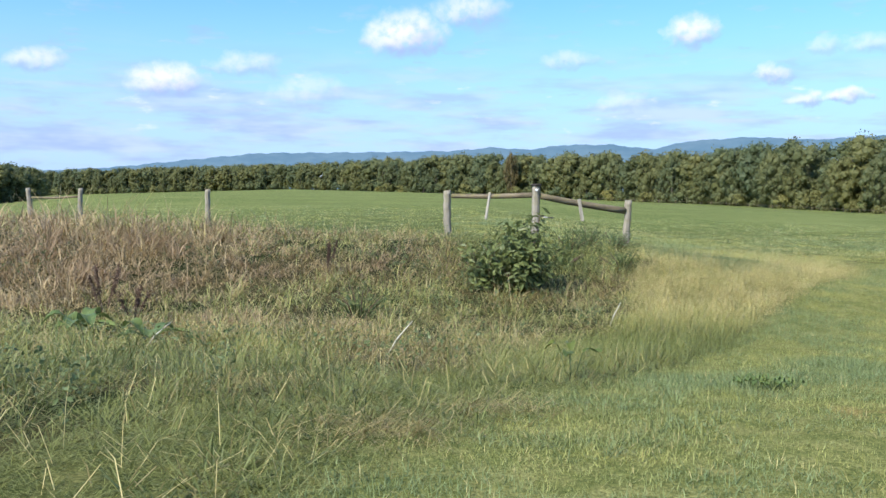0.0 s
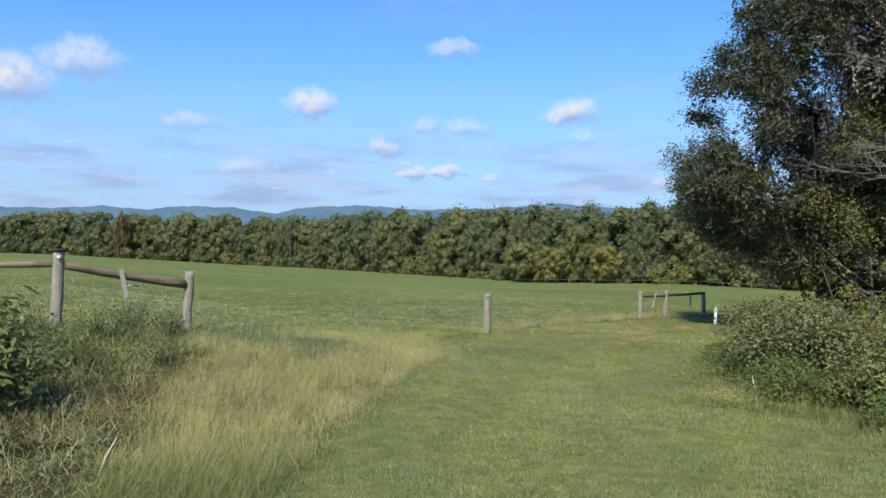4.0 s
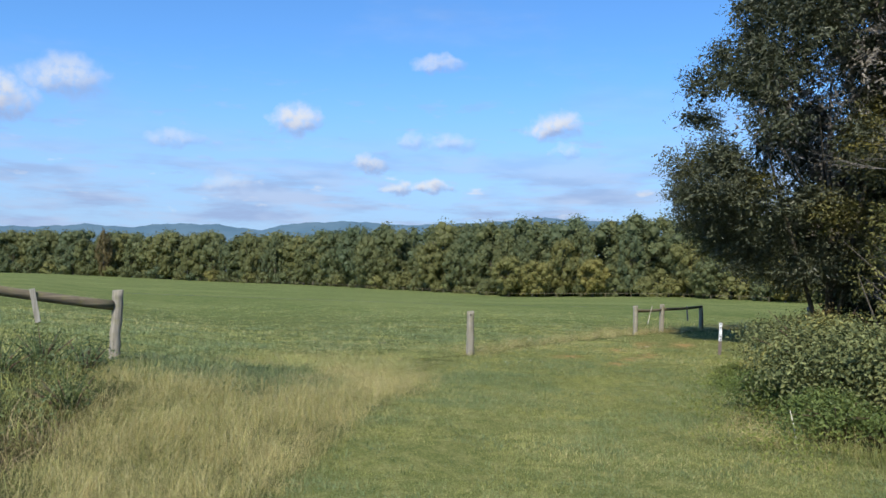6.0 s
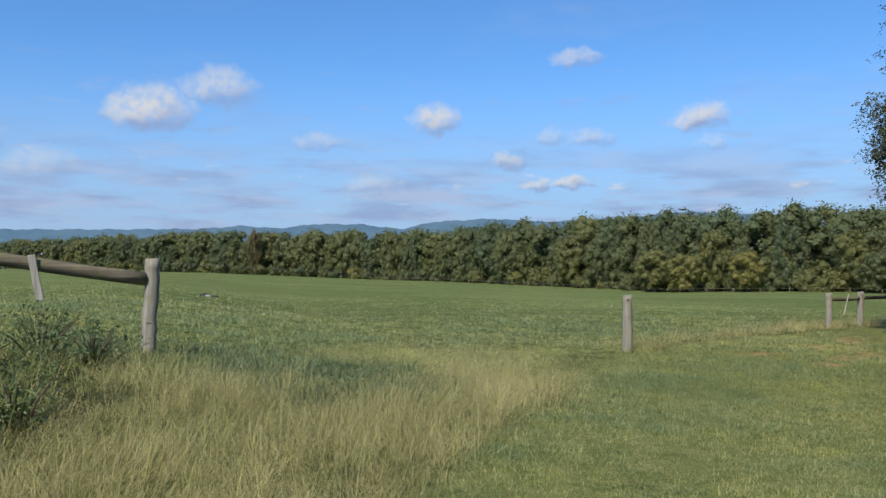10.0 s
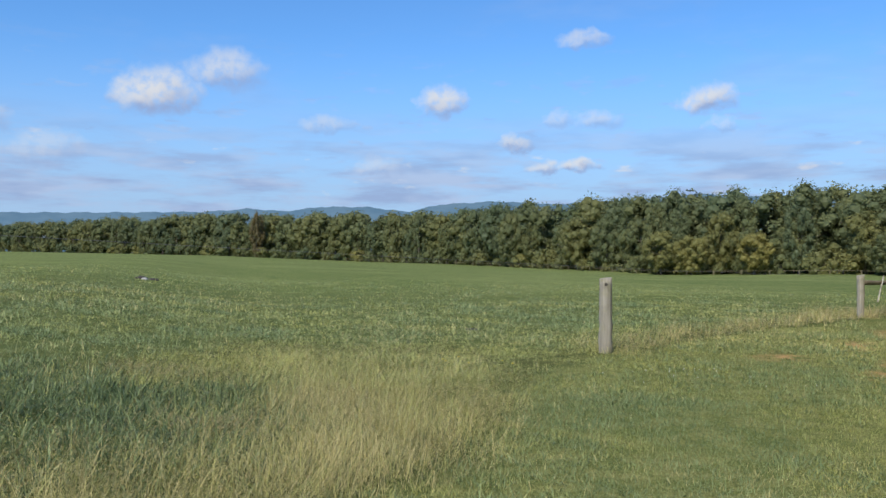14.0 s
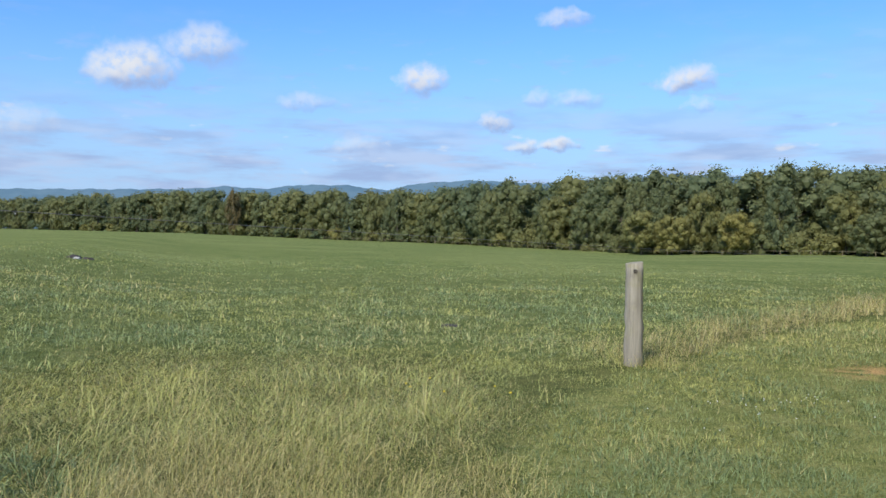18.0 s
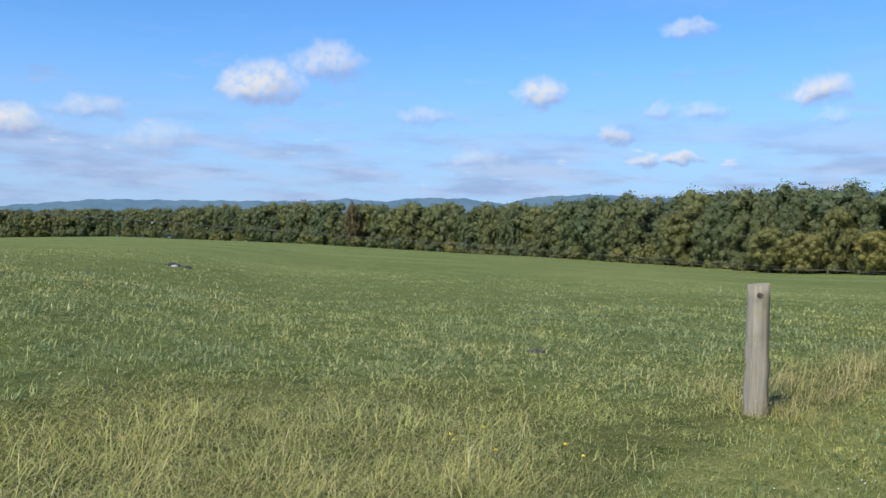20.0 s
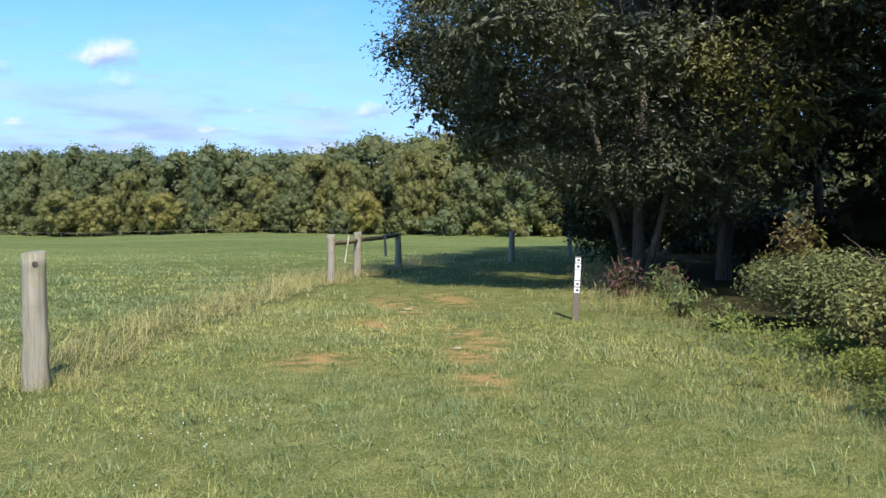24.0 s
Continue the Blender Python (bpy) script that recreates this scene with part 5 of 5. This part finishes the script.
tagged(new("grass_seed_heads", np_mesh("grass_seed_heads", co, np.arange(len(co)).reshape(-1, 3), M_BLADE, dict(tone=np.repeat(rng.uniform(0.2, 0.8, len(at)), 3), dry=np.ones(len(co)), cool=np.zeros(len(co)), brown=np.repeat(rng.uniform(0, 0.4, len(at)), 3)))), "loose straw-coloured seed heads over tall grass", "grass", kind="stuff")
# dense bluish sward in the dip by the fence
x, y = scatter_in(rng, ((190, (0, 12), (8, 21)),), lambda x, y: np.clip(zones(x, y)[5] * 1.3, 0, 1) * (0.35 + 0.65 * patchy(x, y, 0.6, 91)))
x, y, away, own = tufts(rng, x, y, 12, 0.075)
blades("blue_green_grass", "dense matted blue-green grass by the fence", rng, x, y, away, rng.uniform(0.10, 0.26, len(x)) * (0.5 + 0.5 * own + 0.3 * patchy(x, y, 0.6, 91)), 0.0085, np.abs(rng.normal(52, 20, len(x))),
       0.25 * own ** 1.4 + 0.6 * rng.random(len(x)) ** 2.4, 0.02 + 0.06 * own, 1.0, 0.3)
# rough weeds and dry grass
x, y = scatter_in(rng, ((12, (-34, -6), (4, 44)), (96, (-9, -3), (1, 8)), (66, (-12, 5), (3, 19))), lambda x, y: zones(x, y)[2] * thin(reach(x, y), 6.0, 0.7) * (0.25 - 0.17 * smooth01(7, 4, y) + 1.0 * patchy(x, y, 0.6, 61) ** 1.3))
x, y, away, own = tufts(rng, x, y, 10, 0.075 * coarse(reach(x, y), 6, 0.5))
d, p, q = reach(x, y), patchy(x, y, 2.6, 5), patchy(x, y, 0.9, 9)
front = smooth01(7.5, 3.5, y)
by_fence = smooth01(-3.0, -1.0, x) * smooth01(11.5, 13.0, y)
far_bank = smooth01(-4, -8, x) * smooth01(7, 11, y)
tallish = 1 + (0.6 + 1.2 * own) * smooth01(-5, -11, x) * smooth01(9, 17, y)
away = np.where(rng.random(len(x)) < 0.45, 6.28 * patchy(x, y, 0.9, 83) + rng.normal(0, 0.5, len(x)), laid(rng, away, 0.25))
blades("rough_weeds", "rough mixed weeds and dry brown grass on the bank", rng, x, y, away, rng.uniform(0.12, 0.50, len(x)) * (0.25 + 0.5 * own + 0.75 * patchy(x, y, 0.6, 61)) * tallish, 0.0066 * coarse(d, 4, 0.8), np.abs(rng.normal(56, 22, len(x))),
       (0.5 * own ** 1.6 + 0.6 * rng.random(len(x)) ** 2.2) * (1 - 0.45 * front) * (1 + 0.15 * far_bank), 0.10 + 0.72 * p - 0.04 * front + 0.4 * far_bank - 0.55 * by_fence + 0.10 * smooth01(7, 10, y), 0.45 - 0.5 * q, 0.7 * own * q + 0.15 + 0.3 * smooth01(6, 9, y) + 0.1 * far_bank)
# rank green grass arching at the foot of the bank
x, y = scatter_in(rng, ((60, (-8, -3), (0.5, 6.5)),), lambda x, y: (zones(x, y)[2] + 0.6 * zones(x, y)[1]) * smooth01(0.42, 0.62, patchy(x, y, 1.1, 95)) * smooth01(6.5, 4.5, y))
x, y, away, own = tufts(rng, x, y, 12, 0.09)
blades("rank_grass", "broad arching green grass at the foot of the bank", rng, x, y, away, rng.uniform(0.18, 0.42, len(x)) * (0.5 + 0.6 * own), 0.0085, np.abs(rng.normal(58, 20, len(x))),
       0.15 * own ** 1.5 + 0.42 * rng.random(len(x)) ** 3.2, 0.08 + 0.25 * own, 0.3 + 0.35 * own, 0.2)
x, y = scatter(rng, 7600, (-14, -3), (3, 20), lambda x, y: (zones(x, y)[2] + zones(x, y)[1] * smooth01(9, 7, y)) * 0.9)
blades("dead_stalks", "long pale dead stalks lying over the weeds", rng, x, y, rng.uniform(0, 6.28, len(x)), rng.uniform(0.22, 0.65, len(x)), 0.0052, rng.uniform(30, 80, len(x)), 0.4 + 0.5 * rng.random(len(x)), 1.0, 0.0)
# broad leaves low among the weeds
x, y = scatter_in(rng, ((14, (-12, -3), (3, 19)),), lambda x, y: zones(x, y)[2] * np.maximum(smooth01(0.45, 0.75, patchy(x, y, 1.5, 21)), smooth01(-2.5, -0.5, x) * smooth01(11.5, 13.0, y)))
x, y, away, own = tufts(rng, x, y, 9, 0.13)
z = ground_z(x, y) + rng.uniform(0.05, 0.34, len(x))
co = leaf_quads(np.stack([x, y, z], -1), np.tile(np.array([0, -0.2, 0.9]), (len(x), 1)), rng.uniform(0.014, 0.036, len(x)), 0.5, rng, 0.6)
tagged(new("weed_leaves", np_mesh("weed_leaves", co, quad_faces(len(x)), M_WEED, dict(tone=np.repeat(rng.random(len(x)), 4)))), "small broad leaves of low weeds among dry grass", "weeds", kind="stuff")
# rough verge along the foot of the hedge
x, y = scatter_in(rng, ((105, (7, -1), (24, 24)),), lambda x, y: smooth01(-1.7, -0.2, from_line(x, y, RIGHT_EDGE) + 0.9 * (patchy(x, y, 1.0, 33) - 0.5)) * smooth01(1.6, 0.6, from_line(x, y, RIGHT_EDGE)))
x, y, away, own = tufts(rng, x, y, 9, 0.08)
q, close = patchy(x, y, 1.1, 35), smooth01(-1.6, 0.1, from_line(x, y, RIGHT_EDGE))
away = np.where(rng.random(len(x)) < 0.4, 6.28 * patchy(x, y, 0.9, 85) + rng.normal(0, 0.5, len(x)), away)
blades("verge_grass", "rough bluish grass and dry stems at the hedge foot", rng, x, y, away, rng.uniform(0.08, 0.27, len(x)) * (0.3 + 0.4 * own + 0.5 * q) * (0.55 + 0.6 * close), 0.0046, np.abs(rng.normal(48, 22, len(x))),
       0.5 * own ** 1.3 + 0.45 * rng.random(len(x)), 0.12 + 0.55 * (1 - q) ** 1.6, 1.5 * q - 0.1, 0.6 * own)
# lime-green creeper leaves spilling out of the hedge
x, y = scatter_in(rng, ((34, (8, 2), (22, 20)),), lambda x, y: smooth01(-1.2, -0.2, from_line(x, y, RIGHT_EDGE)) * smooth01(1.3, 0.5, from_line(x, y, RIGHT_EDGE)) * smooth01(0.4, 0.65, patchy(x, y, 1.2, 37)))
x, y, away, own = tufts(rng, x, y, 14, 0.16)
z = ground_z(x, y) + rng.uniform(0.04, 0.30, len(x))
co = leaf_quads(np.stack([x, y, z], -1), np.tile(np.array([-0.3, -0.3, 0.8]), (len(x), 1)), rng.uniform(0.012, 0.030, len(x)), 0.55, rng, 0.6)
tagged(new("creeper_leaves", np_mesh("creeper_leaves", co, quad_faces(len(x)), M_LIME, dict(tone=np.repeat(rng.random(len(x)), 4)))), "lime-green creeper leaves at the hedge foot", "creeper", kind="stuff")
# pasture
x, y = scatter_in(rng, ((18, (-34, 16), (46, 76)), (70, (-2, 17), (24, 36))), lambda x, y: np.clip(1 - sum(zones(x, y)[:4]), 0, 1) * thin(reach(x, y), 9.0, 1.3) * (0.4 + 0.8 * patchy(x, y, 0.9, 15)))
x, y, away, own = tufts(rng, x, y, 10, 0.085 * coarse(reach(x, y), 8, 0.9))
d, p, q = reach(x, y), patchy(x, y, 5.0, 11), patchy(x, y, 1.3, 13)
blades("pasture_grass", "dense green pasture grass", rng, x, y, away, rng.uniform(0.05, 0.16, len(x)) * (0.45 + 0.55 * own + 0.5 * q) * smooth01(62, 30, d), 0.0075 * coarse(d, 7, 0.8), np.abs(rng.normal(54, 22, len(x))),
       0.35 * own + 0.50 * rng.random(len(x)) ** 1.3 + 0.20, 0.03 + 0.2 * (1 - p) ** 1.5, 1.2 * q - 0.12)


# ---------------------------------------------------------------- small things in the grass
def straw_clump(x, y, wide, count, seed, way):
    """Dead grass flattened into a heap, its stems lying much the same way."""
    g = np.random.default_rng(seed)
    px, py = g.normal(x, wide, count), g.normal(y, wide * 0.6, count)
    ob = blades("matted_straw", "flattened heap of dead straw in rough grass", g, px, py, way + g.normal(0, 0.7, count), g.uniform(0.2, 0.5, count), 0.0045, g.uniform(48, 74, count), 0.7 * g.random(count), 0.85, 0.2, 0.6 * g.random(count), category="dead grass")
    ob["kind"] = ""
    return tagged(ob, "flattened heap of dead straw in rough grass", "dead grass", "heaps of dead straw")


straw_clump(-2.6, 0.95, 0.30, 420, 1, -0.5)
straw_clump(-1.9, 1.7, 0.24, 260, 2, -0.4)
straw_clump(-3.6, 2.6, 0.22, 180, 3, 2.4)
straw_clump(5.6, 16.6, 0.28, 260, 4, 0.3)
straw_clump(5.0, 19.3, 0.35, 260, 5, 0.4)


def clod(x, y, size, seed, label, mat=M_STONE, name="earth_clod", category="earth", flat=0.5):
    r = random.Random(seed)
    bm = bmesh.new()
    bmesh.ops.create_icosphere(bm, subdivisions=3, radius=1)
    for v in bm.verts:
        k = 1 + 0.35 * noise.noise(v.co * 1.7 + Vector((seed, 0, 0))) + 0.12 * noise.noise(v.co * 5)
        v.co = Vector((v.co.x * size * 1.3 * k, v.co.y * size * k, max(v.co.z, -0.3) * size * flat * k))
    for f in bm.faces:
        f.smooth = True
    t = thing(name, label, category, pose(x, y, gz(x, y) + (0.1 * flat if flat > 0.3 else -0.1) * size, 0, 0, r.uniform(0, 360)))
    part("lump", bm, mat, t)


clod(3.15, 44.6, 0.2, 1, "dark lump of earth in the pasture")
clod(3.6, 44.5, 0.16, 2, "dark lump of earth in the pasture")
clod(3.3, 44.2, 0.13, 3, "pale stone beside dark earth in the pasture", M_PALE_STONE, "field_stone", "stone")
clod(10.9, 26.5, 0.17, 4, "flat dark patch of earth in the pasture", flat=0.22)
for k, (x, y, size) in enumerate(((19.0, 23.6, 0.07), (18.6, 23.4, 0.05), (15.9, 20.5, 0.05), (16.9, 21.2, 0.05))):
    clod(x, y, size, 20 + k, "small pale stone pressed into bare track soil", M_SOIL, "track_stone", "stone", 0.25)


def stalk(x, y, length, lean, turn, seed):
    t = thing("pale_stalk", "single pale dead stalk leaning out of the grass", "stalk", pose(x, y, gz(x, y), 0, 0, turn), "pale stalks by the track")
    a = radians(lean)
    part("stem", tube([(0, 0, -0.05), (math.sin(a) * length * 0.5, 0, math.cos(a) * length * 0.5), (math.sin(a * 1.1) * length, 0, math.cos(a * 1.1) * length)], [0.011, 0.009, 0.005], 6, 0.1, seed), M_STRAW, t)


stalk(0.3, 8.7, 0.42, 24, 10, 1)
stalk(-5.9, 5.9, 0.5, 42, 20, 2)
stalk(-2.9, 5.2, 0.55, 35, 15, 3)
stalk(9.9, 9.6, 0.5, 12, 100, 4)


def small_mesh(bm, name, mat):
    me = bpy.data.meshes.new(name)
    bm.to_mesh(me)
    bm.free()
    me.materials.append(mat)
    return me


bm = bmesh.new()
bmesh.ops.create_icosphere(bm, subdivisions=1, radius=0.0052, matrix=Matrix.Translation((0, 0, 0.062)))
BLOOM = small_mesh(bm, "bloom", M_FLOWER)
STEMLET = small_mesh(tube([(0, 0, -0.02), (0.003, 0, 0.058)], [0.0018, 0.0014], 4), "stem", M_WEED)
r = random.Random(12)
for k in range(46):
    x, y = (r.gauss(11.45, 0.4), r.gauss(19.6, 0.25)) if k < 26 else (r.uniform(8, 16), r.uniform(12, 22))
    if float(zones(np.array([x]), np.array([y]))[0][0]) < 0.7:
        continue
    t = thing("clover_flower", "small white clover flower in mown grass", "flower", pose(x, y, gz(x, y), r.uniform(-12, 12), r.uniform(-12, 12), 0), "clover flowers on the track")
    part("stem", STEMLET, None, t)
    part("bloom", BLOOM, None, t)

bm = bmesh.new()
bmesh.ops.create_icosphere(bm, subdivisions=1, radius=0.013, matrix=Matrix.Translation((0.01, 0, 0.15)) @ Matrix.Diagonal((1, 1, 0.6, 1)))
YELLOW = small_mesh(bm, "bloom", M_YELLOW)
TALL_STEM = small_mesh(tube([(0, 0, -0.02), (0.004, 0, 0.08), (0.01, 0, 0.15)], [0.003, 0.0025, 0.002], 5), "stem", M_WEED)
for k in range(6):
    x, y = r.uniform(8.5, 9.5), r.uniform(20.2, 21.2)
    t = thing("yellow_flower", "small yellow wildflower among pasture-edge grass", "flower", pose(x, y, gz(x, y), r.uniform(-14, 14), r.uniform(-14, 14), r.uniform(0, 360)), "yellow flowers at the pasture edge")
    part("stem", TALL_STEM, None, t)
    part("bloom", YELLOW, None, t, "yellow bloom")
